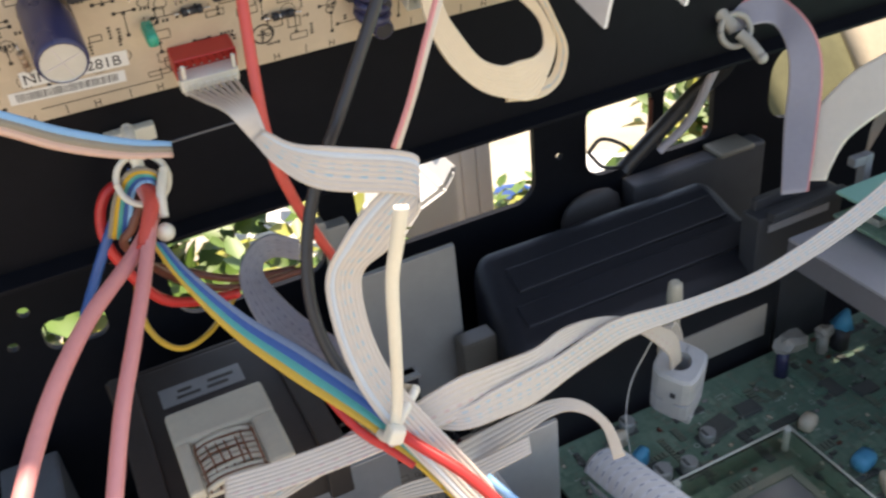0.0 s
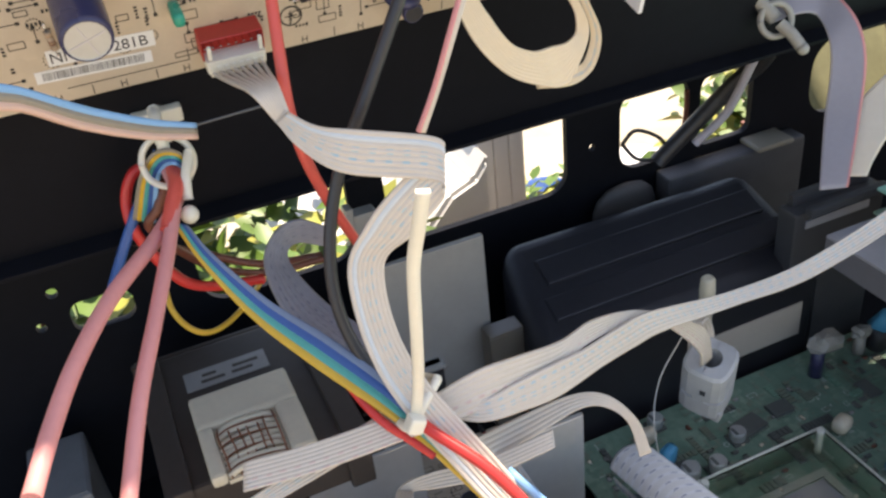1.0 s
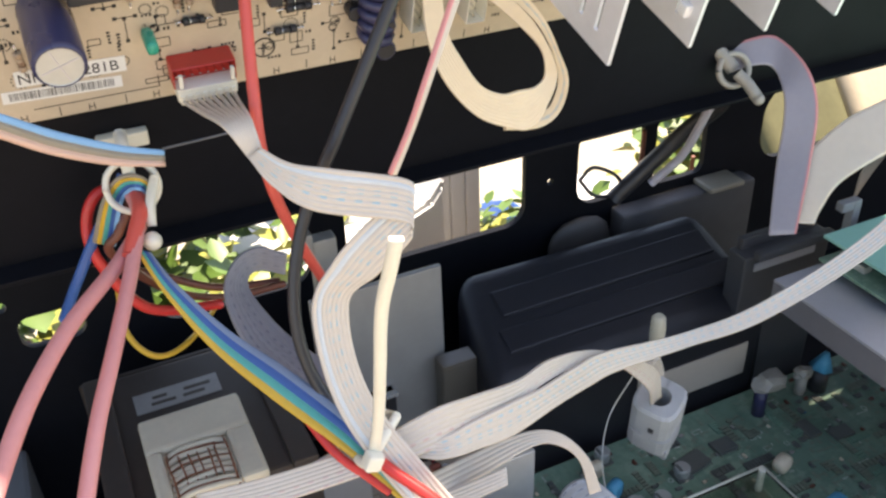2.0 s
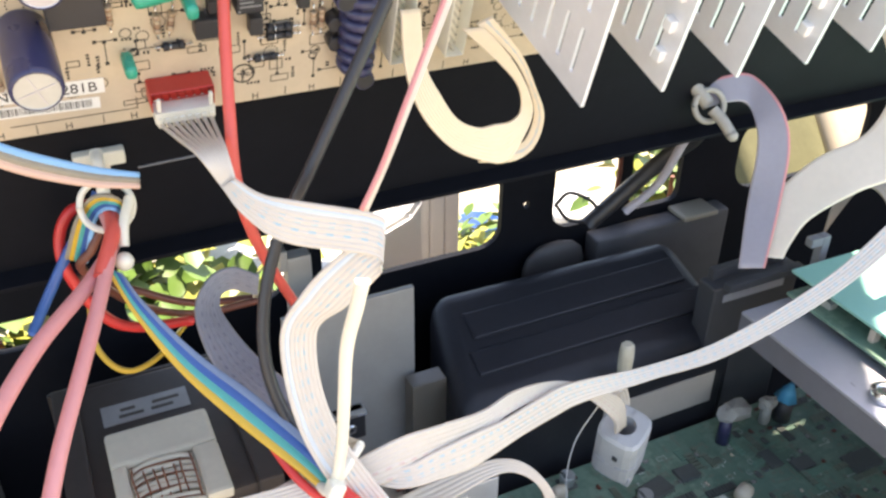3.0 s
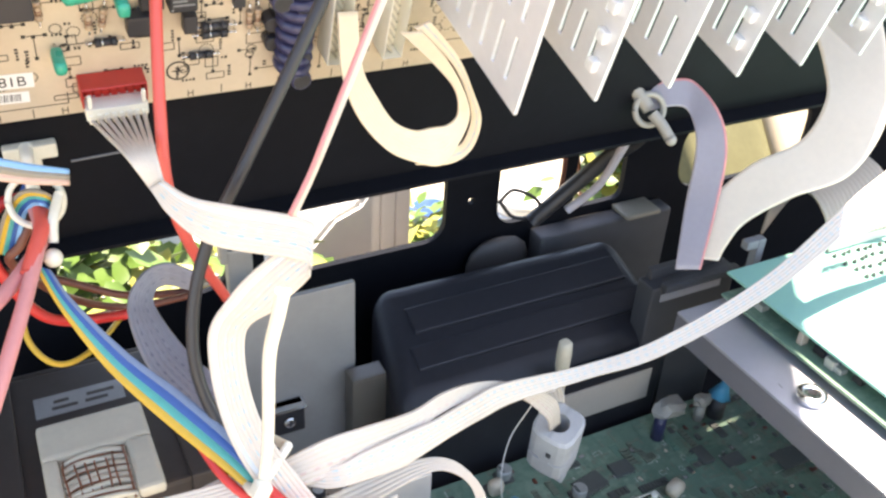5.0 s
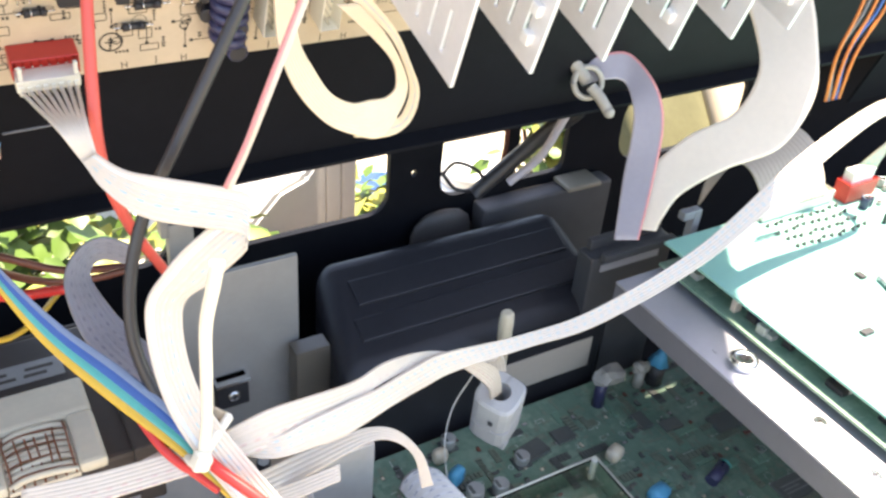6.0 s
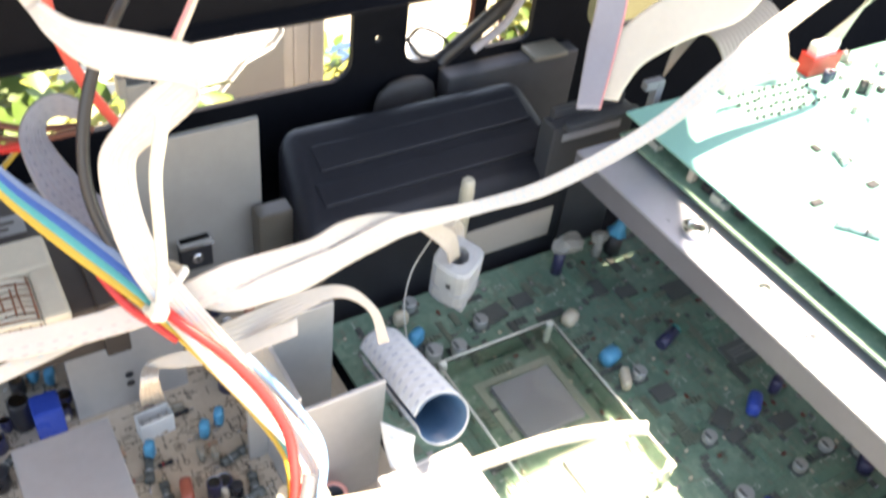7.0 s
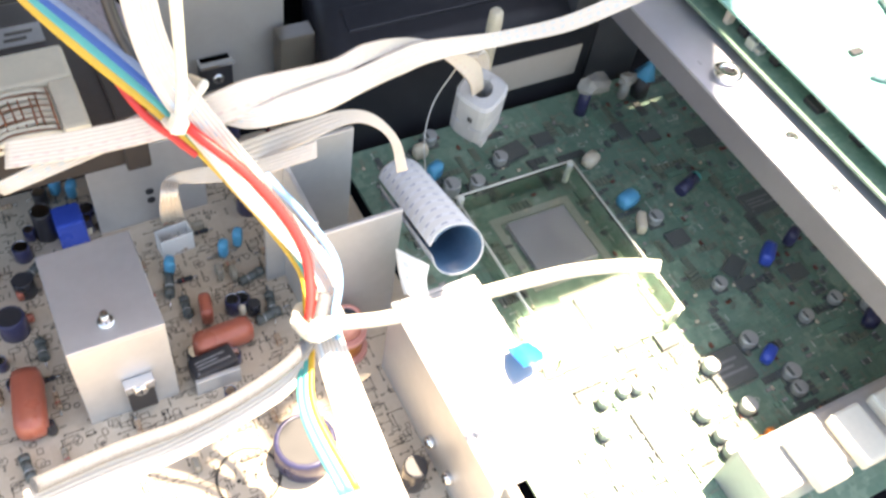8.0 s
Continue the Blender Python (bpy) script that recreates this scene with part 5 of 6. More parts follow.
for q in ((0.1506, 0.3291, 0.0180), (0.1588, 0.3330, 0.0180), (0.1255, 0.3288, 0.0180), (0.0904, 0.3933, 0.0200), (0.0971, 0.3888, 0.0200)):
    film_cap(power, *P(q), 0.0058, 0.0045, 0.011, SKYBLUE, 60)
for q, r, h in (((0.1473, 0.2213, 0.0200), 0.0125, 0.014), ((0.1714, 0.3523, 0.0200), 0.006, 0.012), ((0.1526, 0.2940, 0.0160), 0.003, 0.008), ((0.0569, 0.3234, 0.0200), 0.006, 0.012), ((0.0830, 0.2794, 0.0160), 0.0042, 0.008), ((0.0654, 0.3419, 0.0200), 0.0045, 0.010), ((0.1822, 0.1926, 0.0250), 0.005, 0.016)):
    electrolytic(power, *P(q), r, h, CAPBLUE if r > 0.005 else CAPBLACK, CHIP)
for q, l, t in (((0.1578, 0.3119, 0.0140), 0.012, 15), ((0.1231, 0.3227, 0.0140), 0.016, 75), ((0.1572, 0.2887, 0.0140), 0.012, 10), ((0.0481, 0.2583, 0.0140), 0.011, 95), ((0.1257, 0.3067, 0.0140), 0.010, 85), ((0.0648, 0.3089, 0.0140), 0.010, 90), ((0.1605, 0.2939, 0.0140), 0.012, 80), ((0.0708, 0.3509, 0.0140), 0.010, 40)):
    resistor(power, *P(q), l, 0.0023, PALECHIP, t, (CAN,))
rnd = random.Random(11)
for k in range(190):
    x, y = rnd.uniform(0.03, 0.20), rnd.uniform(0.19, 0.41)
    if (0.070 < x < 0.115 and 0.262 < y < 0.32) or (x > 0.160 and 0.15 < y < 0.312) or (y < 0.25 and k % 3) or (0.095 < x < 0.21 and 0.30 < y < 0.315):
        continue
    j = rnd.random()
    if j < 0.5:
        resistor(power, x, y, Z1, rnd.uniform(0.005, 0.008), 0.0013, rnd.choice((RESCOL, W_TAN, RESCOL, CHIP)), rnd.choice((0, 90)), (rnd.choice((W_BROWN, W_RED)),))
    elif j < 0.75:
        electrolytic(power, x, y, Z1, rnd.uniform(0.002, 0.004), rnd.uniform(0.006, 0.011), rnd.choice((CAPBLUE, CAPBLACK)))
    else:
        film_cap(power, x, y, Z1, 0.006, 0.003, rnd.uniform(0.005, 0.008), rnd.choice((BROWNCAP, CHIP, W_TAN, CREAM)), rnd.choice((0, 90)))
# white four-way plug with its short flat cable
c = P((0.1321, 0.3421, 0.0220))
header(power, c[0], c[1], Z1, 0.0155, 0.008, 0.012, 4, WHITE, 5)
W4 = [((0.1284, 0.3490, 0.0240), (0.1395, 0.3482, 0.0240)), ((0.1189, 0.2825, 0.1159), (0.1257, 0.2818, 0.1162)), ((0.1224, 0.2844, 0.1247), (0.1266, 0.2821, 0.1234)), ((0.1321, 0.2810, 0.1300), (0.1323, 0.2769, 0.1266)), ((0.1493, 0.2772, 0.1308), (0.1486, 0.2730, 0.1269)), ((0.1737, 0.2770, 0.1317), (0.1721, 0.2730, 0.1277))]
ribbon("ribbon_cable", "short white four-way ribbon cable from a plug", W4, [RIBBON], [0, 0, 0, 0, 0], group="ribbon cables")
# coil on a pink former
c = P((0.1825, 0.2611, 0.0200))
coil = thing("wound_coil", "copper coil on a pink plastic former, on the power board", "coil")
for z0, z1, r, m_ in ((0, 0.003, 0.0098, PINKFORM), (0.003, 0.013, 0.0075, COPPER), (0.013, 0.016, 0.0088, PINKFORM)):
    bm = bmesh.new()
    lathe(bm, [(r * 0.97, z0, 0), (r, z0 + 0.0004, 0), (r, z1 - 0.0004, 0), (r * 0.97, z1, 0)], Matrix.Translation((c[0], c[1], Z1)))
    part("flange" if m_ is PINKFORM else "winding", bm, m_, coil)
bm = bmesh.new()
lathe(bm, [(0.0062, 0, 0), (0.0062, 0.010, 0), (0.0042, 0.010, 0), (0.0040, 0.002, 1)], Matrix.Translation((c[0], c[1], Z1 + 0.016)))
part("neck", bm, [PINKFORM, CHIP], coil)
silk(power, 0.0, 0.20, 0.17, 0.39, ZB, 2300, 8, FADEDINK, big=0.8)
bm = bmesh.new()
c = (0.1234, 0.2214, 0.0120)
for k in range(60):
    a = 2 * math.pi * k / 60
    box(bm, (c[0] + 0.0125 * math.cos(a) - 0.0006, c[1] + 0.0125 * math.sin(a) - 0.0006, ZB), (c[0] + 0.0125 * math.cos(a) + 0.0006, c[1] + 0.0125 * math.sin(a) + 0.0006, ZB + 0.00007))
for k in range(4):
    cyl(bm, (c[0] - 0.004 + 0.0035 * k, c[1] + 0.003 * (k % 2), ZB), (c[0] - 0.004 + 0.0035 * k, c[1] + 0.003 * (k % 2), ZB + 0.00008), 0.0009, seg=10)
tagged(part("printed_circle", bm, INK, power), kind="stuff")

# ---- rolled white film ----
ax0, ax1 = Vector((0.2357, 0.3127, 0.0420)), Vector((0.2279, 0.2650, 0.0660))
d = (ax1 - ax0).normalized()
s = d.cross(Vector((0, 0, 1))).normalized()
n = s.cross(d)
rows = []
for k in range(14):
    a = radians(20 + 26 * k)
    o = (s * math.cos(a) + n * math.sin(a)) * (0.0122 - 0.00012 * k)
    rows.append((ax0 - d * 0.010 + o, ax1 + d * 0.013 + o))
film_roll = thing("rolled_film_cable", "white film cable rolled into a tube, with dark dashes outside", "ribbon cable")
part("film", ribbon_mesh(rows, [0, 1, 0] * 11, 0.0004, 4, True), [WHITE, DASHPRINT], film_roll)
rows = []
for k in range(13):
    a = radians(30 + 26 * k)
    o = (s * math.cos(a) + n * math.sin(a)) * 0.0108
    rows.append((ax0 - d * 0.0095 + o, ax1 + d * 0.0125 + o))
part("lining", ribbon_mesh(rows, [0], 0.0004, 4, True), [mat("dark_blue_film", (0.05, 0.12, 0.20), 0.35)], film_roll)
FF = [((0.2011, 0.2603, 0.0771), (0.2110, 0.2495, 0.0744)), ((0.2010, 0.2557, 0.0679), (0.2097, 0.2473, 0.0663)), ((0.2018, 0.2503, 0.0588), (0.2105, 0.2417, 0.0573))]
ribbon("film_cable", "short white film cable with dark dashes", FF, [WHITE, DASHPRINT], [0, 1, 0, 1, 0], 0.0005, True)
FB = [((0.2250, 0.2080, 0.0650), (0.2350, 0.2080, 0.0635)), ((0.2232, 0.2020, 0.0705), (0.2350, 0.2000, 0.0690)), ((0.2235, 0.1950, 0.0730), (0.2330, 0.1960, 0.0710))]
ribbon("film_cable", "bent film cable with a bright blue stiffener", FB, [mat("bright_blue_film", (0.01, 0.25, 0.70), 0.35)], [0, 0], 0.0005, True)

# ---- clear cover over the memory chips ----
cover = thing("clear_cover", "clear acrylic cover over two large grey chips", "cover")
x0, x1, y0, y1, zt = 0.263, 0.3315, 0.212, 0.3115, 0.026
for lo, hi in (((x0, y0, zt - 0.0012), (x1, y1, zt)), ((x0, y0, ZB), (x0 + 0.0012, y1, zt - 0.0012)), ((x1 - 0.0012, y0, ZB), (x1, y1, zt - 0.0012)), ((x0 + 0.0012, y1 - 0.0012, ZB), (x1 - 0.0012, y1, zt - 0.0012)), ((x0 + 0.0012, y0, ZB), (x1 - 0.0012, y0 + 0.0012, zt - 0.0012))):
    bm = bmesh.new()
    box(bm, lo, hi, 0.0003)
    o = part("pane", bm, CLEAR, cover)
    o.visible_shadow = False
for a, b in (((x0, y0), (x1, y0)), ((x1, y0), (x1, y1)), ((x1, y1), (x0, y1)), ((x0, y1), (x0, y0))):
    bm = bmesh.new()
    cyl(bm, (*a, zt - 0.0003), (*b, zt - 0.0003), 0.0007, seg=8)
    part("edge_bead", bm, FROST, cover)
for x, y in ((x1 - 0.002, y0 + 0.002), (x0 + 0.002, y1 - 0.002), (x1 - 0.002, y1 - 0.002)):
    bm = bmesh.new()
    cyl(bm, (x, y, ZB), (x, y, zt + 0.0008), 0.0017, seg=12)
    part("pin", bm, FROST, cover)
for cx, cy, a, b in ((0.3015, 0.277, 0.0235, 0.0235), (0.3030, 0.233, 0.0165, 0.0140)):
    bm = bmesh.new()
    for lo, hi in (((-a, -b), (a, -b + 0.0042)), ((-a, b - 0.0042), (a, b)), ((-a, -b + 0.0043), (-a + 0.0042, b - 0.0043)), ((a - 0.0042, -b + 0.0043), (a, b - 0.0043))):
        slab(bm, cx + lo[0], cx + hi[0], cy + lo[1], cy + hi[1], ZB, ZB + 0.0006)
    part("tinned_border", bm, mat("tinned_pads", (0.42, 0.43, 0.36), 0.45, 0.3, var=0.5, scale=220), main)
chip(main, 0.3015, 0.277, ZB, 0.034, 0.034, 0.0030, 12, 0, CHIPGREY, 4)
chip(main, 0.3030, 0.233, ZB, 0.022, 0.018, 0.0030, 9, 0, CHIPGREY, 4)

# ---- ferrite clamp, post, tape ----
fer = thing("ferrite_clamp", "pale grey plastic ferrite clamp hanging on the ribbon cable", "ferrite clamp")
M = Matrix.Translation((0.2765, 0.3275, 0.0580)) @ Matrix.Scale(0.87, 4) @ Matrix.Rotation(radians(-9), 4, "Y") @ Matrix.Rotation(radians(14), 4, "X") @ Matrix.Rotation(radians(28), 4, "Z")
for k in (0, 1):
    bm = bmesh.new()
    seg = 12
    rings = []
    for r, z in ((0.0098, 0), (0.0112, 0.001), (0.0112, 0.013), (0.0102, 0.0133), (0.0102, 0.0147), (0.0112, 0.015), (0.0112, 0.034), (0.0100, 0.0355), (0.0058, 0.0355), (0.0050, 0.024), (0.0050, 0.0)):
        ring = []
        for i in range(seg + 1):
            a = math.pi * (k + i / seg)
            c_, s_ = math.cos(a), math.sin(a)
            q = 1.06 / (c_ ** 4 + s_ ** 4) ** 0.25 if r > 0.006 else 1.0
            ring.append(bm.verts.new((r * c_ * q, r * s_ * q + (0.0004 if k else -0.0004), z)))
        rings.append(ring)
    for a, b in zip(rings, rings[1:] + rings[:1]):
        for i in range(seg):
            bm.faces.new((a[i], a[i + 1], b[i + 1], b[i]))
    bm.faces.new([r[0] for r in rings])
    bm.faces.new([r[-1] for r in reversed(rings)])
    box(bm, (0.0098 * (1 if k else -1) - 0.002, -0.003, 0.006), (0.0098 * (1 if k else -1) + 0.0022, 0.003, 0.022), 0.0006)
    bmesh.ops.transform(bm, matrix=M, verts=bm.verts[:])
    bmesh.ops.recalc_face_normals(bm, faces=bm.faces[:])
    part("half_shell", bm, FERRITE, fer)
bm = bmesh.new()
box(bm, (-0.009, -0.0115, -0.004), (-0.003, -0.006, 0.004), 0.001, 0, M)
part("latch", bm, FERRITE, fer)
# black block on the shell, standing for the dark inside of a slot
bm = bmesh.new()
box(bm, (-0.0123, -0.0035, 0.020), (-0.0117, -0.0008, 0.0235), 0, 0, M)
part("slot", bm, CHIP, fer)
bm = bmesh.new()
tube(bm, [(0.2520, 0.3060, 0.1290), (0.2560, 0.322, 0.100), (0.2535, 0.330, 0.075), (0.2525, 0.331, 0.05), (0.2585, 0.331, 0.0135)], 0.00028, steps=8, seg=6)
tagged(part("thin_twine", bm, WHITE), "thin frayed white twine hanging to the board", "twine")
bm = bmesh.new()
lathe(bm, [(0.0030, 0.0, 0), (0.0032, 0.070, 0), (0.0036, 0.072, 0), (0.0038, 0.080, 0), (0.0034, 0.0865, 0), (0.0022, 0.088, 0)], Matrix.Translation((0.3055, 0.3662, 0)))
tagged(part("nylon_post", bm, mat("yellowed_nylon", (0.62, 0.54, 0.40), 0.45, var=0.08)), "yellowed nylon post standing before the black housing", "post")
bm = bmesh.new()
box(bm, (0.313, 0.3720, 0.0225), (0.3725, 0.3727, 0.0435))
part("tape", bm, TAPE, housing, "strip of pale tape")
SLOPE = math.atan2(0.0265, 0.067)
for a, b, x0, x1 in ((0.018, 0.032, 0.238, 0.378), (0.038, 0.054, 0.244, 0.374)):
    bm = bmesh.new()
    box(bm, (x0, a, -0.002), (x1, b, 0.0012), 0.0012, 0, Matrix.Translation((0, 0.373, 0.0660)) @ Matrix.Rotation(SLOPE, 4, "X"))
    part("ridge", bm, BLACKBOX, housing, "low raised ridge")
bm = bmesh.new()
box(bm, (0.236, 0.3700, 0.0600), (0.378, 0.3735, 0.0618), 0.0006)
part("front_lip", bm, BLACKBOX, housing, "worn shiny lip")
bm = bmesh.new()
lathe(bm, [(0.0205, 0, 0), (0.0205, 0.074, 0), (0.018, 0.081, 0), (0.012, 0.0862, 0), (0.005, 0.0880, 0)], Matrix.Translation((0.3215, 0.4605, 0.0)) @ Matrix.Diagonal((1, 0.25, 1, 1)), seg=28)
part("cap", bm, mat("dusty_brown_plastic", (0.075, 0.066, 0.062), 0.5, var=0.15, stain=0.2), housing)
bm = bmesh.new()
box(bm, (0.3905, 0.374, 0.0), (0.4005, 0.44, 0.058), 0.003)
part("side_foot", bm, BLACKBOX, housing)

# grey bracket and dark socket behind the rail
DUSTYMETAL = mat("dusty_dark_grey_metal", (0.085, 0.082, 0.085), 0.6, var=0.1, stain=0.2)
grey = thing("grey_bracket", "dusty grey bracket behind the black housing", "bracket")
bm = bmesh.new()
box(bm, (0.345, 0.452, 0.0), (0.440, 0.4655, 0.087), 0.002)
part("upright", bm, DUSTYMETAL, grey)
bm = bmesh.new()
box(bm, (0.403, 0.448, 0.0872), (0.428, 0.4655, 0.0905), 0.0015)
part("cap_plate", bm, W_TAN, grey, "pale dusty plate")
sock = thing("ribbon_socket", "dark grey two-row ribbon socket at the end of the rail", "connector")
bm = bmesh.new()
box(bm, (0.362, 0.3735, 0.0), (0.418, 0.386, 0.098), 0.0012)
part("body", bm, mat("dark_grey_plastic", (0.05, 0.05, 0.055), 0.5, var=0.1), sock)
bm = bmesh.new()
box(bm, (0.366, 0.368, 0.098), (0.4145, 0.3725, 0.1025), 0.0006)
box(bm, (0.366, 0.381, 0.098), (0.4145, 0.3850, 0.1045), 0.0006)
part("jaw", bm, MATS["dark_grey_plastic"], sock)
bm = bmesh.new()
box(bm, (0.368, 0.3728, 0.0890), (0.408, 0.3733, 0.0935))
part("grey_bar", bm, STEEL, sock)
bm = bmesh.new()
box(bm, (0.4165, 0.362, 0.098), (0.4215, 0.367, 0.122), 0.0008)
box(bm, (0.4090, 0.362, 0.117), (0.4165, 0.367, 0.122), 0.0008)
part("latch", bm, mat("grey_latch_plastic", (0.22, 0.23, 0.25), 0.5, var=0.08), sock)

# ---- rail details ----
for x, y in ((0.378, 0.236), (0.3745, 0.205)):
    screw_head(rail, Matrix.Translation((x, y, 0.1)), 0.0030, 0.0004, "rivet")
for k in range(5):
    bm = bmesh.new()
    box(bm, (0.3675 + 0.004 * (k % 2), 0.288 - 0.022 * k, 0.1), (0.3678 + 0.004 * (k % 2), 0.291 - 0.022 * k, 0.10006))
    part("scratch", bm, CHIP, rail)

# ---- pale board on the right: solder side ----
rnd = random.Random(21)
ZJ = 0.1150
Q = lambda q: (q[0], q[1], ZJ)
for k in range(44):
    x, y = 0.452 + 0.0052 * (k % 11) + rnd.uniform(-0.001, 0.001), 0.342 - 0.0068 * (k // 11) + rnd.uniform(-0.001, 0.001)
    bm = bmesh.new()
    cyl(bm, (x, y, ZJ), (x + 0.0005, y, ZJ + 0.0022), 0.0014, 0.0006, seg=8)
    part("solder_joint", bm, PALECHIP, jack)
for q, l, t in (((0.4661, 0.2782, 0.1160), 0.012, 70), ((0.4286, 0.2348, 0.1160), 0.02, 130), ((0.5140, 0.2985, 0.1160), 0.012, 20)):
    resistor(jack, *Q(q), l, 0.0018, STEEL, t, (CHIP,))
for k in range(26):
    x, y = rnd.uniform(0.50, 0.62), rnd.uniform(0.30, 0.348)
    electrolytic(jack, x, y, ZJ, rnd.uniform(0.0012, 0.0026), rnd.uniform(0.002, 0.008), rnd.choice((CAPBLACK, ALUDULL, CAPBLUE)))
for k in range(36):
    x, y = rnd.uniform(0.42, 0.62), rnd.uniform(0.12, 0.29)
    chip(jack, x, y, ZJ, rnd.uniform(0.003, 0.007), rnd.uniform(0.002, 0.004), 0.0016, 3, rnd.choice((0, 90)))
header(jack, *Q((0.4792, 0.3509, 0.1180)), 0.055, 0.009, 0.008, 20, IVORY, 0)
c = Q((0.5234, 0.3465, 0.1200))
header(jack, c[0], c[1], ZJ, 0.024, 0.010, 0.012, 6, REDPLASTIC, 0)
bm = bmesh.new()
box(bm, (c[0] - 0.009, c[1] - 0.003, ZJ + 0.008), (c[0] + 0.009, c[1] + 0.004, ZJ + 0.018), 0.0008)
part("plug", bm, WHITE, jack)
rnd = random.Random(5)
for k in range(26):
    y, w, h = rnd.uniform(0.07, 0.34), rnd.uniform(0.003, 0.010), rnd.uniform(0.002, 0.0070)
    x = rnd.uniform(0.3900, 0.3960)
    bm = bmesh.new()
    box(bm, (x, y, 0.1057), (x + rnd.uniform(0.003, 0.008), y + w, 0.1057 + h), 0.0006)
    part("component", bm, rnd.choice((CHIP, CAN, CAPBLUE, CHIP, TAPE)), jack)

# orange and blue twisted wires on the right of the lid
for k, (m_, dx) in enumerate(((W_ORANGE, 0), (W_GREY, 10), (W_ORANGE, 24), (W_BLUE, 36), (W_ORANGE, 48))):
    wire("orange_wire" if m_ is W_ORANGE else "dark_wire", "thin wire in a loose bunch at the lid's end", [Vector((0.4667, 0.3442, 0.1848)) + Vector((dx * 0.0002, 0, 0)), Vector((0.4643, 0.3447, 0.2091)) + Vector((dx * 0.0003, 0.002 * (k % 2), 0)), Vector((0.4718, 0.3461, 0.2305)) + Vector((dx * 0.0004, 0, 0)), Vector((0.4783, 0.3489, 0.2560)) + Vector((dx * 0.0004, 0, 0))], 0.0008, m_, group="wires")

# wires and dark stays seen in the rear openings
wire("black_cable", "black cable looped in the rear opening", [Vector((0.3160, 0.4550, 0.1163)), Vector((0.3227, 0.4520, 0.1237)), Vector((0.3383, 0.4520, 0.1142)), Vector((0.3414, 0.4520, 0.1031)), Vector((0.3243, 0.4520, 0.1062)), Vector((0.3160, 0.4550, 0.1163))], 0.0011, W_BLACK)
wire("black_cable", "thick black cable slanting up to the lid", [(0.3347, 0.4500, 0.1020), (0.3557, 0.4450, 0.1223), (0.3696, 0.4360, 0.1419), (0.3754, 0.4200, 0.1621), (0.3602, 0.4050, 0.1840)], 0.0045, W_BLACK)
wire("brown_wire", "thin brown wire crossing the rear opening", [(0.3598, 0.4600, 0.1338), (0.3600, 0.4600, 0.1210), (0.3580, 0.4600, 0.1026)], 0.0014, W_BROWN)
wire("mauve_cable", "mauve-grey cable running from the clamp to the rear", [(0.3554, 0.3985, 0.1846), (0.3537, 0.4059, 0.1661), (0.3495, 0.4145, 0.1413), (0.3361, 0.4207, 0.1253)], 0.0022, RIBBONMAUVE)
wire("brown_wire", "dark brown wire crossing a rear opening", [(0.0680, 0.4017, 0.1722), (0.0902, 0.4088, 0.1550), (0.1126, 0.4099, 0.1409), (0.1379, 0.4093, 0.1362)], 0.0016, W_BROWN)

# ---- parts of the main board ----
R = lambda q: (q[0], q[1], ZB)
for q, r, h in (((0.3576, 0.1891, 0.0140), 0.0042, 0.008), ((0.3655, 0.2212, 0.0140), 0.0036, 0.007), ((0.3656, 0.1668, 0.0140), 0.0042, 0.008), ((0.3635, 0.1587, 0.0140), 0.0038, 0.007), ((0.3348, 0.1612, 0.0140), 0.0040, 0.008), ((0.3314, 0.1848, 0.0140), 0.0040, 0.008), ((0.3137, 0.1665, 0.0140), 0.0038, 0.008),
                ((0.3147, 0.1550, 0.0140), 0.0036, 0.008), ((0.3137, 0.1473, 0.0140), 0.0036, 0.008), ((0.3945, 0.1885, 0.0140), 0.0034, 0.007), ((0.4160, 0.1911, 0.0140), 0.0036, 0.007), ((0.4304, 0.1815, 0.0140), 0.0040, 0.009), ((0.3032, 0.3340, 0.0160), 0.0040, 0.008), ((0.2826, 0.3222, 0.0180), 0.0042, 0.010), ((0.2688, 0.3242, 0.0180), 0.0046, 0.011), ((0.3593, 0.2683, 0.0160), 0.0040, 0.008), ((0.2743, 0.3602, 0.0160), 0.004, 0.009)):
    smd_can(main, *R(q), r, h * 0.8)
for q, l, w, h, m_, t in (((0.3997, 0.2256, 0.0180), 0.013, 0.007, 0.010, CAPVIVID, 40), ((0.3612, 0.1786, 0.0160), 0.010, 0.006, 0.008, CAPVIVID, 30), ((0.3514, 0.2831, 0.0180), 0.012, 0.009, 0.010, SKYBLUE, 10), ((0.3499, 0.2680, 0.0160), 0.012, 0.005, 0.008, CREAM, 60), ((0.4183, 0.2291, 0.0180), 0.008, 0.006, 0.012, CAPBLUE, 30),
                          ((0.4242, 0.1739, 0.0180), 0.012, 0.008, 0.010, CAPBLUE, 30), ((0.3277, 0.1454, 0.0140), 0.006, 0.004, 0.006, W_ORANGE, 0), ((0.3354, 0.1459, 0.0140), 0.006, 0.004, 0.006, W_ORANGE, 70), ((0.3640, 0.1444, 0.0140), 0.006, 0.004, 0.006, W_ORANGE, 30), ((0.2649, 0.3362, 0.0200), 0.009, 0.006, 0.012, SKYBLUE, 20), ((0.2648, 0.3523, 0.0200), 0.008, 0.006, 0.010, CREAM, 0), ((0.3486, 0.3146, 0.0160), 0.010, 0.008, 0.009, CREAM, 20)):
    film_cap(main, *R(q), l, w, h, m_, t)
bm = bmesh.new()
a = Vector(R((0.3824, 0.2781, 0.0180)))
b = Vector(R((0.3949, 0.2821, 0.0200)))
cyl(bm, a + Vector((0, 0, 0.004)), b + Vector((0, 0, 0.006)), 0.0034, seg=14)
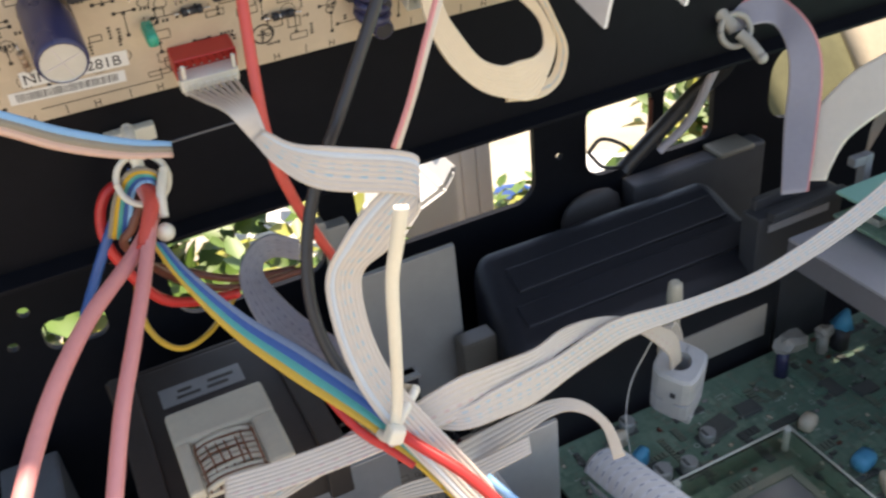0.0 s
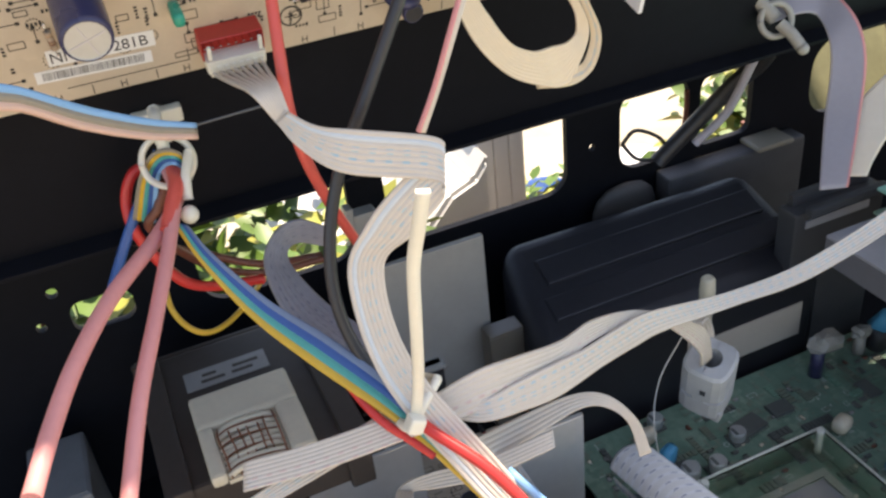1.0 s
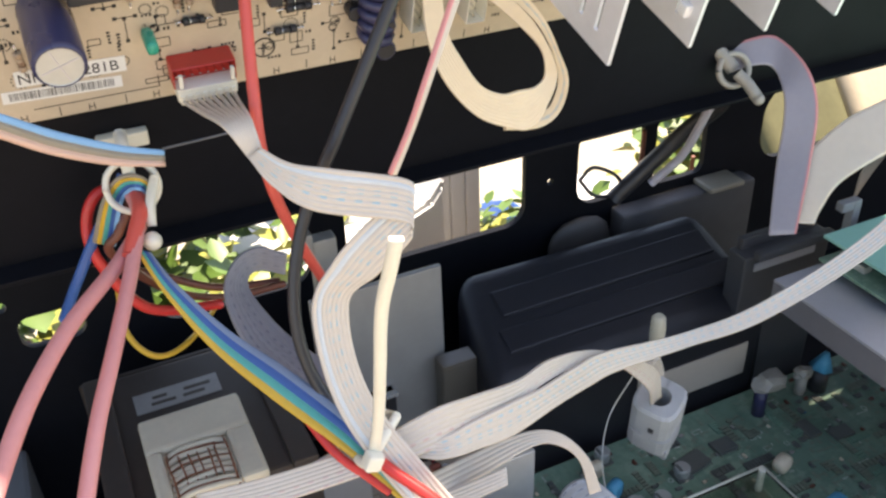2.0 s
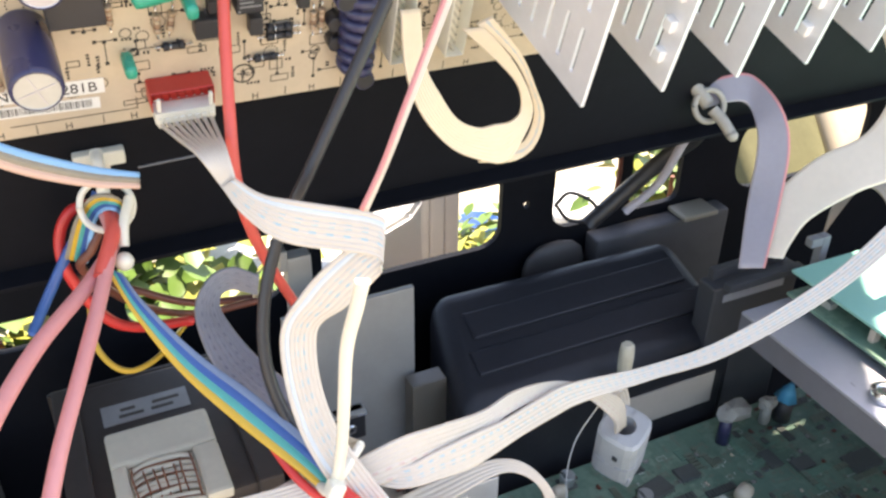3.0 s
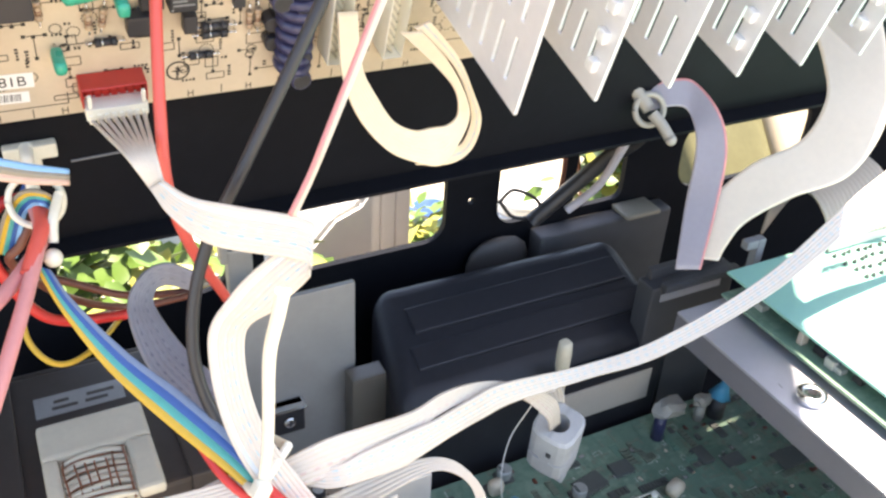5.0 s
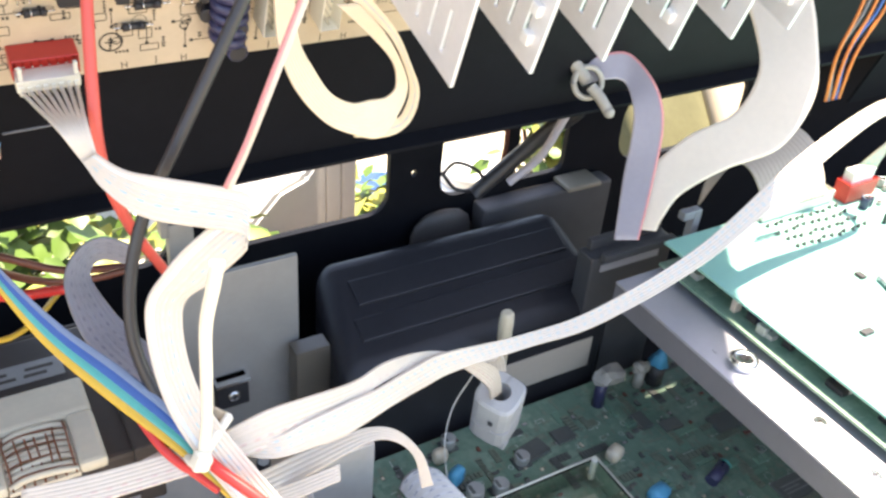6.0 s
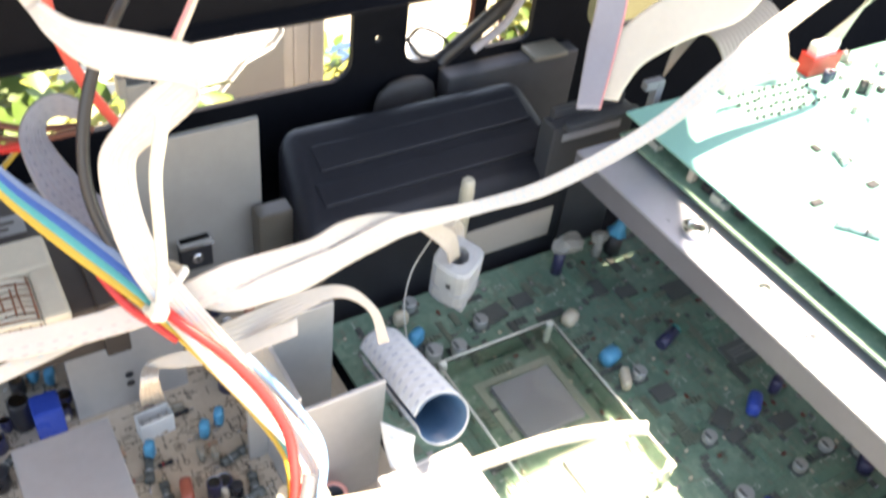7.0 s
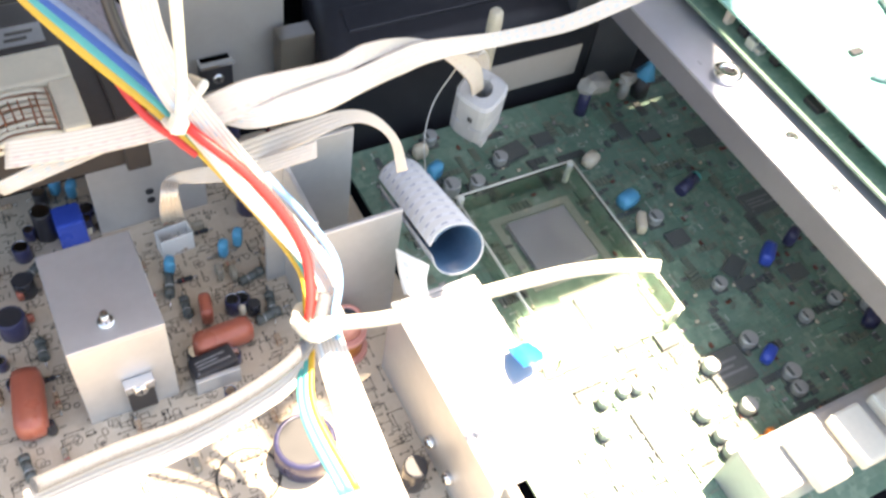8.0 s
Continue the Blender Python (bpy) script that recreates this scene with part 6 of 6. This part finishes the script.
cyl(bm, b + Vector((0, 0, 0.0059)), b + (b - a).normalized() * 0.0015 + Vector((0, 0, 0.006)), 0.0034, seg=14, mi=1)
part("capacitor", bm, [CAPBLUE, W_TEAL], main, "lying blue capacitor with a teal end")
for q, l, w, n, s_, t in (((0.3404, 0.1816, 0.0140), 0.026, 0.022, 12, 4, 0), ((0.2920, 0.1680, 0.0140), 0.030, 0.021, 14, 2, 90), ((0.4228, 0.2576, 0.0140), 0.026, 0.016, 10, 2, 0), ((0.4233, 0.3090, 0.0140), 0.022, 0.014, 9, 2, 0), ((0.3127, 0.3376, 0.0140), 0.020, 0.012, 10, 2, 10), ((0.3339, 0.3400, 0.0140), 0.014, 0.010, 8, 2, 0),
                          ((0.3811, 0.2279, 0.0140), 0.016, 0.010, 8, 2, 30), ((0.3798, 0.2171, 0.0140), 0.012, 0.008, 7, 2, 0), ((0.3933, 0.3202, 0.0140), 0.014, 0.009, 7, 2, 0), ((0.3802, 0.3297, 0.0140), 0.014, 0.009, 7, 2, 90), ((0.3643, 0.2541, 0.0140), 0.014, 0.010, 7, 2, 0), ((0.4098, 0.2124, 0.0140), 0.014, 0.010, 7, 2, 0), ((0.3219, 0.2060, 0.0140), 0.012, 0.010, 6, 2, 0)):
    chip(main, *R(q), l * 0.85, w * 0.85, 0.0022, n, t, PALECHIP, s_)
def crumple(bm, centre, r, seed):
    """A crushed lump of old glue or tape."""
    rnd = random.Random(seed)
    for v in bmesh.ops.create_icosphere(bm, subdivisions=2, radius=r)["verts"]:
        v.co *= rnd.uniform(0.72, 1.18)
        v.co = Vector((v.co.x * 1.2, v.co.y * 0.85, v.co.z * 0.75)) + Vector(centre)


# blue trimmer and pale lump at the back corner, spool by the housing
c = (0.4083, 0.3526, 0.0300)
bm = bmesh.new()
cyl(bm, (c[0], c[1], ZB), (c[0], c[1], 0.026), 0.005, seg=12, mi=1)
cyl(bm, (c[0], c[1], 0.026), (c[0] + 0.002, c[1], 0.036), 0.0065, 0.0015, seg=6)
part("trimmer", bm, [SKYBLUE, CHIP], main, "light blue trimmer")
c = (0.3973, 0.3540, 0.0300)
bm = bmesh.new()
crumple(bm, (c[0], c[1], 0.026), 0.0050, 5)
cyl(bm, (c[0], c[1], ZB), (c[0], c[1], 0.024), 0.003, seg=8)
part("glue_lump", bm, NYLONGREY, main)
c = (0.3720, 0.3530, 0.0280)
bm = bmesh.new()
crumple(bm, (c[0], c[1], 0.030), 0.0085, 8)
cyl(bm, (c[0] - 0.006, c[1] - 0.002, ZB), (c[0] - 0.004, c[1], 0.030), 0.0035, seg=10, mi=1)
part("wrapped_coil", bm, [NYLONGREY, CAPBLUE], main)
rnd = random.Random(31)
SMALL = []
for l, w, h, m_ in ((0.0032, 0.0018, 0.0012, PALECHIP), (0.0022, 0.0014, 0.0009, CREAM), (0.0040, 0.0026, 0.0014, PALECHIP), (0.0030, 0.0016, 0.0011, W_BROWN), (0.0028, 0.0016, 0.001, ALUDULL)):
    bm = bmesh.new()
    box(bm, (-l / 2, -w / 2, 0), (l / 2, w / 2, h), 0.0002)
    for s_ in (-1, 1):
        box(bm, (s_ * l * 0.5 - l * 0.12, -w * 0.52, 0), (s_ * l * 0.5 + l * 0.12, w * 0.52, h * 0.9), 0, 1)
    me = bpy.data.meshes.new("chip_part")
    bm.to_mesh(me)
    bm.free()
    me.materials.append(m_)
    me.materials.append(CHROME)
    SMALL.append(me)
for k in range(290):
    x, y = rnd.uniform(0.232, 0.438), rnd.uniform(0.125, 0.364)
    if 0.280 < x < 0.323 and 0.222 < y < 0.297:
        continue
    o = new("chip_part", SMALL[k % 5])
    o.parent = main
    o.location, o.rotation_euler = (x, y, ZB), (0, 0, radians(rnd.choice((0, 90))))
bm = bmesh.new()
for k in range(1100):
    x, y = rnd.uniform(0.230, 0.438), rnd.uniform(0.115, 0.366)
    l, w = rnd.choice(((0.0008, 0.0014), (0.0014, 0.0008), (0.0006, 0.0006), (0.0024, 0.0005), (0.0005, 0.0024)))
    slab(bm, x - l, x + l, y - w, y + w, ZB, ZB + 0.0001)
tagged(part("solder_pad", bm, mat("dull_solder", (0.22, 0.26, 0.20), 0.4, 0.4, var=0.15), main), kind="stuff")
rnd = random.Random(77)
bm = bmesh.new()
for k in range(520):
    x, y = rnd.uniform(0.230, 0.438), rnd.uniform(0.115, 0.362)
    for _ in range(rnd.randint(2, 4)):
        l, v, w = rnd.uniform(0.003, 0.014), rnd.random() < 0.5, 0.00022
        d = l * rnd.choice((-1, 1))
        x2, y2 = (x, min(max(y + d, 0.107), 0.366)) if v else (min(max(x + d, 0.228), 0.441), y)
        slab(bm, min(x, x2) - w, max(x, x2) + w, min(y, y2) - w, max(y, y2) + w, ZB, ZB + 0.00004)
        x, y = x2, y2
tagged(part("copper_track", bm, TRACK, main), kind="stuff")
silk(main, 0.232, 0.436, 0.12, 0.364, ZB, 190, 17, WHITEINK, big=0.9)
bm = bmesh.new()
for x0, x1, y0, y1 in ((0.266, 0.281, 0.1996, 0.2004), (0.2656, 0.2664, 0.194, 0.2004), (0.290, 0.300, 0.1990, 0.1997), (0.309, 0.320, 0.2015, 0.2022), (0.3192, 0.3200, 0.193, 0.2022), (0.2616, 0.2623, 0.154, 0.168), (0.294, 0.306, 0.1470, 0.1477), (0.272, 0.281, 0.1485, 0.1491)):
    slab(bm, x0 - 0.0003, x1 + 0.0003, y0 - 0.0003, y1 + 0.0003, ZB, ZB + 0.00016)
for k in range(40):
    a = 2 * math.pi * k / 40
    slab(bm, 0.322 + 0.0075 * math.cos(a) - 0.0004, 0.322 + 0.0075 * math.cos(a) + 0.0004, 0.204 + 0.0075 * math.sin(a) - 0.0004, 0.204 + 0.0075 * math.sin(a) + 0.0004, ZB, ZB + 0.00012)
tagged(part("printed_outline", bm, INK, main), kind="stuff")
for x, y in ((0.275, 0.190), (0.286, 0.191), (0.293, 0.190), (0.267, 0.177)):
    smd_can(main, x, y, ZB, 0.0030, 0.006)
rnd = random.Random(57)
for m_ in (PALECHIP, MATS["dull_solder"], MATS["dull_solder"], TRACK):
    bm = bmesh.new()
    for k in range(46):
        x, y, v = rnd.uniform(0.234, 0.430), rnd.uniform(0.125, 0.358), rnd.random() < 0.5
        n, a, b, h = rnd.randint(3, 9), rnd.uniform(0.0006, 0.0011), rnd.uniform(0.0012, 0.0024), rnd.uniform(0.0006, 0.0018)
        for i in range(n):
            d = (i - n / 2) * a * 2.6
            cx, cy = (x, y + d) if v else (x + d, y)
            if 0.276 < cx < 0.327 and 0.215 < cy < 0.303:
                continue
            slab(bm, cx - (b if v else a), cx + (b if v else a), cy - (a if v else b), cy + (a if v else b), ZB, ZB + h)
    tagged(part("small_chip", bm, m_, main), kind="stuff")

# jack panel at the front right corner
jp = thing("jack_panel", "bright metal jack panel with ivory sockets at the front edge", "jack panel")
bm = bmesh.new()
box(bm, (0.300, 0.118, ZB), (0.440, 0.142, 0.040), 0.002)
part("shield", bm, ALU, jp)
for k in range(4):
    bm = bmesh.new()
    box(bm, (0.318 + 0.024 * k, 0.112, 0.0402), (0.334 + 0.024 * k, 0.136, 0.047), 0.0015)
    part("socket", bm, IVORY, jp)

# ---- outside behind the case ----
def leaf_mesh(bm, m, l, w, mi):
    pts = [(0, 0, 0), (l * 0.3, w * 0.5, l * 0.05), (l * 0.65, w * 0.42, l * 0.03), (l, 0, -l * 0.10), (l * 0.65, -w * 0.42, l * 0.03), (l * 0.3, -w * 0.5, l * 0.05)]
    vs = [bm.verts.new(m @ Vector(p)) for p in pts]
    mid = [bm.verts.new(m @ Vector((l * 0.33, 0, -l * 0.02))), bm.verts.new(m @ Vector((l * 0.66, 0, -l * 0.05)))]
    for f in ((0, 1, 6), (1, 2, 7, 6), (2, 3, 7), (3, 4, 7), (4, 5, 6, 7), (5, 0, 6)):
        fc = bm.faces.new([(vs + mid)[i] for i in f])
        fc.material_index, fc.smooth = mi, True


def bush(label, cx, cy, cz, sx, sy, sz, count, seed):
    rnd = random.Random(seed)
    ob = thing("garden_bush", label, "bush", "bushes behind the case", Matrix.Translation((cx, cy, -0.75)))
    bm = bmesh.new()
    for k in range(9):
        a = rnd.uniform(0, 6.28)
        top = Vector((math.cos(a) * sx * 0.7, math.sin(a) * sy * 0.7, cz + 0.75 + rnd.uniform(-0.4, 0.6) * sz))
        tube(bm, [(0, 0, 0), top * 0.4 + Vector((0, 0, 0.1)), top], 0.012, steps=5, seg=6, r_end=0.003)
    tagged(part("stems", bm, W_BROWN, ob), kind="stuff")
    bm = bmesh.new()
    for k in range(count):
        p = Vector((rnd.gauss(0, 0.45) * sx, rnd.gauss(0, 0.45) * sy, cz + 0.75 + rnd.gauss(0, 0.5) * sz))
        m = Matrix.Translation(p) @ Euler((rnd.uniform(-0.7, 0.7), rnd.uniform(-0.7, 0.7), rnd.uniform(0, 6.28))).to_matrix().to_4x4()
        l = rnd.uniform(0.018, 0.045)
        leaf_mesh(bm, m, l, l * rnd.uniform(0.45, 0.7), 0 if rnd.random() < 0.6 else 1)
    tagged(part("leaves", bm, [LEAF, LEAFY], ob), kind="stuff")
    return ob


bush("leafy green bush in sun and shade", 0.09, 0.78, -0.10, 0.20, 0.14, 0.12, 900, 1)
bush("leafy yellow-green bush in sunlight", 0.505, 0.93, -0.25, 0.075, 0.07, 0.06, 220, 2)
bush("leafy green bush in sunlight", 0.86, 0.98, -0.24, 0.11, 0.10, 0.09, 380, 3)
bush("low green bush in shade against the bench", 0.300, 0.60, -0.045, 0.055, 0.030, 0.026, 170, 4)
# stand-in for an unknown pale object; top cut so bright ground shows above
cab = thing("pale_stand_in", "pale grey bin shape standing in for an unknown object behind the bench", "bin", m=Matrix.Translation((0.285, 0.75, -0.75)))
PALEPAINT = mat("pale_grey_plastic_sheet", (0.62, 0.60, 0.57), 0.5, var=0.06, scale=8, stain=0.12)
bm = bmesh.new()
prof = [(-0.110, 0.0), (0.086, 0.0), (0.086, 0.715), (0.070, 0.694), (0.045, 0.684), (0.018, 0.655), (-0.110, 0.645)]
ends = [[bm.verts.new((x, y, z)) for x, z in prof] for y in (0.0, 0.20)]
for i in range(len(prof)):
    j = (i + 1) % len(prof)
    bm.faces.new((ends[0][i], ends[0][j], ends[1][j], ends[1][i]))
bm.faces.new(list(reversed(ends[0])))
bm.faces.new(ends[1])
bmesh.ops.recalc_face_normals(bm, faces=bm.faces[:])
bmesh.ops.bevel(bm, geom=bm.edges[:], offset=0.004, segments=2, affect="EDGES")
part("body", bm, PALEPAINT, cab)
for k in range(3):
    bm = bmesh.new()
    box(bm, (0.0885 + 0.016 * k, 0.03, 0.0), (0.1040 + 0.016 * k, 0.16, 0.740 - 0.004 * k), 0.002)
    part("rib", bm, PALEPAINT, cab)
# added white drum, standing in for a patch of sun glare
drum = thing("white_drum", "white drum added for a glaring white patch behind the bench", "drum", m=Matrix.Translation((0.79, 1.13, -0.75)))
bm = bmesh.new()
lathe(bm, [(0.085, 0, 0), (0.09, 0.01, 0), (0.088, 0.36, 0), (0.082, 0.38, 0), (0.05, 0.39, 0)], seg=28)
part("shell", bm, WHITE, drum)
bm = bmesh.new()
lathe(bm, [(0.05, 0.391, 0), (0.05, 0.41, 0), (0.046, 0.415, 0)], seg=24)
part("lid", bm, WHITE, drum)
bucket = thing("blue_bucket", "blue plastic bucket on the sandy ground", "bucket", m=Matrix.Translation((0.66, 1.19, -0.75)))
bm = bmesh.new()
lathe(bm, [(0.030, 0, 0), (0.038, 0.36, 0), (0.040, 0.365, 0), (0.040, 0.375, 0), (0.036, 0.375, 0), (0.029, 0.02, 0)], seg=20)
part("pail", bm, W_BLUE, bucket)
bale = thing("cloth_bale", "olive and beige folded cloth on a bale behind the bench", "cloth bale", m=Matrix.Translation((0.68, 0.60, -0.75)))
bm = bmesh.new()
box(bm, (-0.09, -0.07, 0), (0.13, 0.06, 0.700), 0.010)
part("bale_body", bm, OLIVE, bale)
for name, x0, x1, z1, m_ in (("olive_fold", -0.09, 0.000, 0.842, OLIVE), ("beige_fold", 0.002, 0.13, 0.850, BEIGECLOTH)):
    bm = bmesh.new()
    box(bm, (x0, -0.072, 0.7002), (x1, 0.045, z1), 0.012)
    bmesh.ops.subdivide_edges(bm, edges=[e for e in bm.edges if e.calc_length() > 0.05], cuts=6)
    rnd = random.Random(int(x1 * 1000))
    for v in bm.verts:
        v.co.y += (v.co.z - 0.70) * 0.9 + rnd.uniform(-0.002, 0.002)
        v.co.z += 0.004 * math.sin(v.co.x * 90) if v.co.z > 0.72 else 0
    for f in bm.faces:
        f.smooth = True
    part(name, bm, m_, bale)
bm = bmesh.new()
c = (0.1671, 0.4400, 0.1291)
box(bm, (c[0] - 0.006, 0.438, 0.091), (c[0] + 0.006, 0.446, c[2] + 0.003), 0.0012)
box(bm, (c[0] - 0.009, 0.4385, c[2] - 0.004), (c[0] - 0.005, 0.4455, c[2] + 0.007), 0.0012)
box(bm, (c[0] - 0.008, 0.440, 0.0), (c[0] + 0.008, 0.446, 0.0912), 0.001)
tagged(part("grey_clip", bm, ALUDULL), "small grey clip on a stay by the rear wall", "clip")
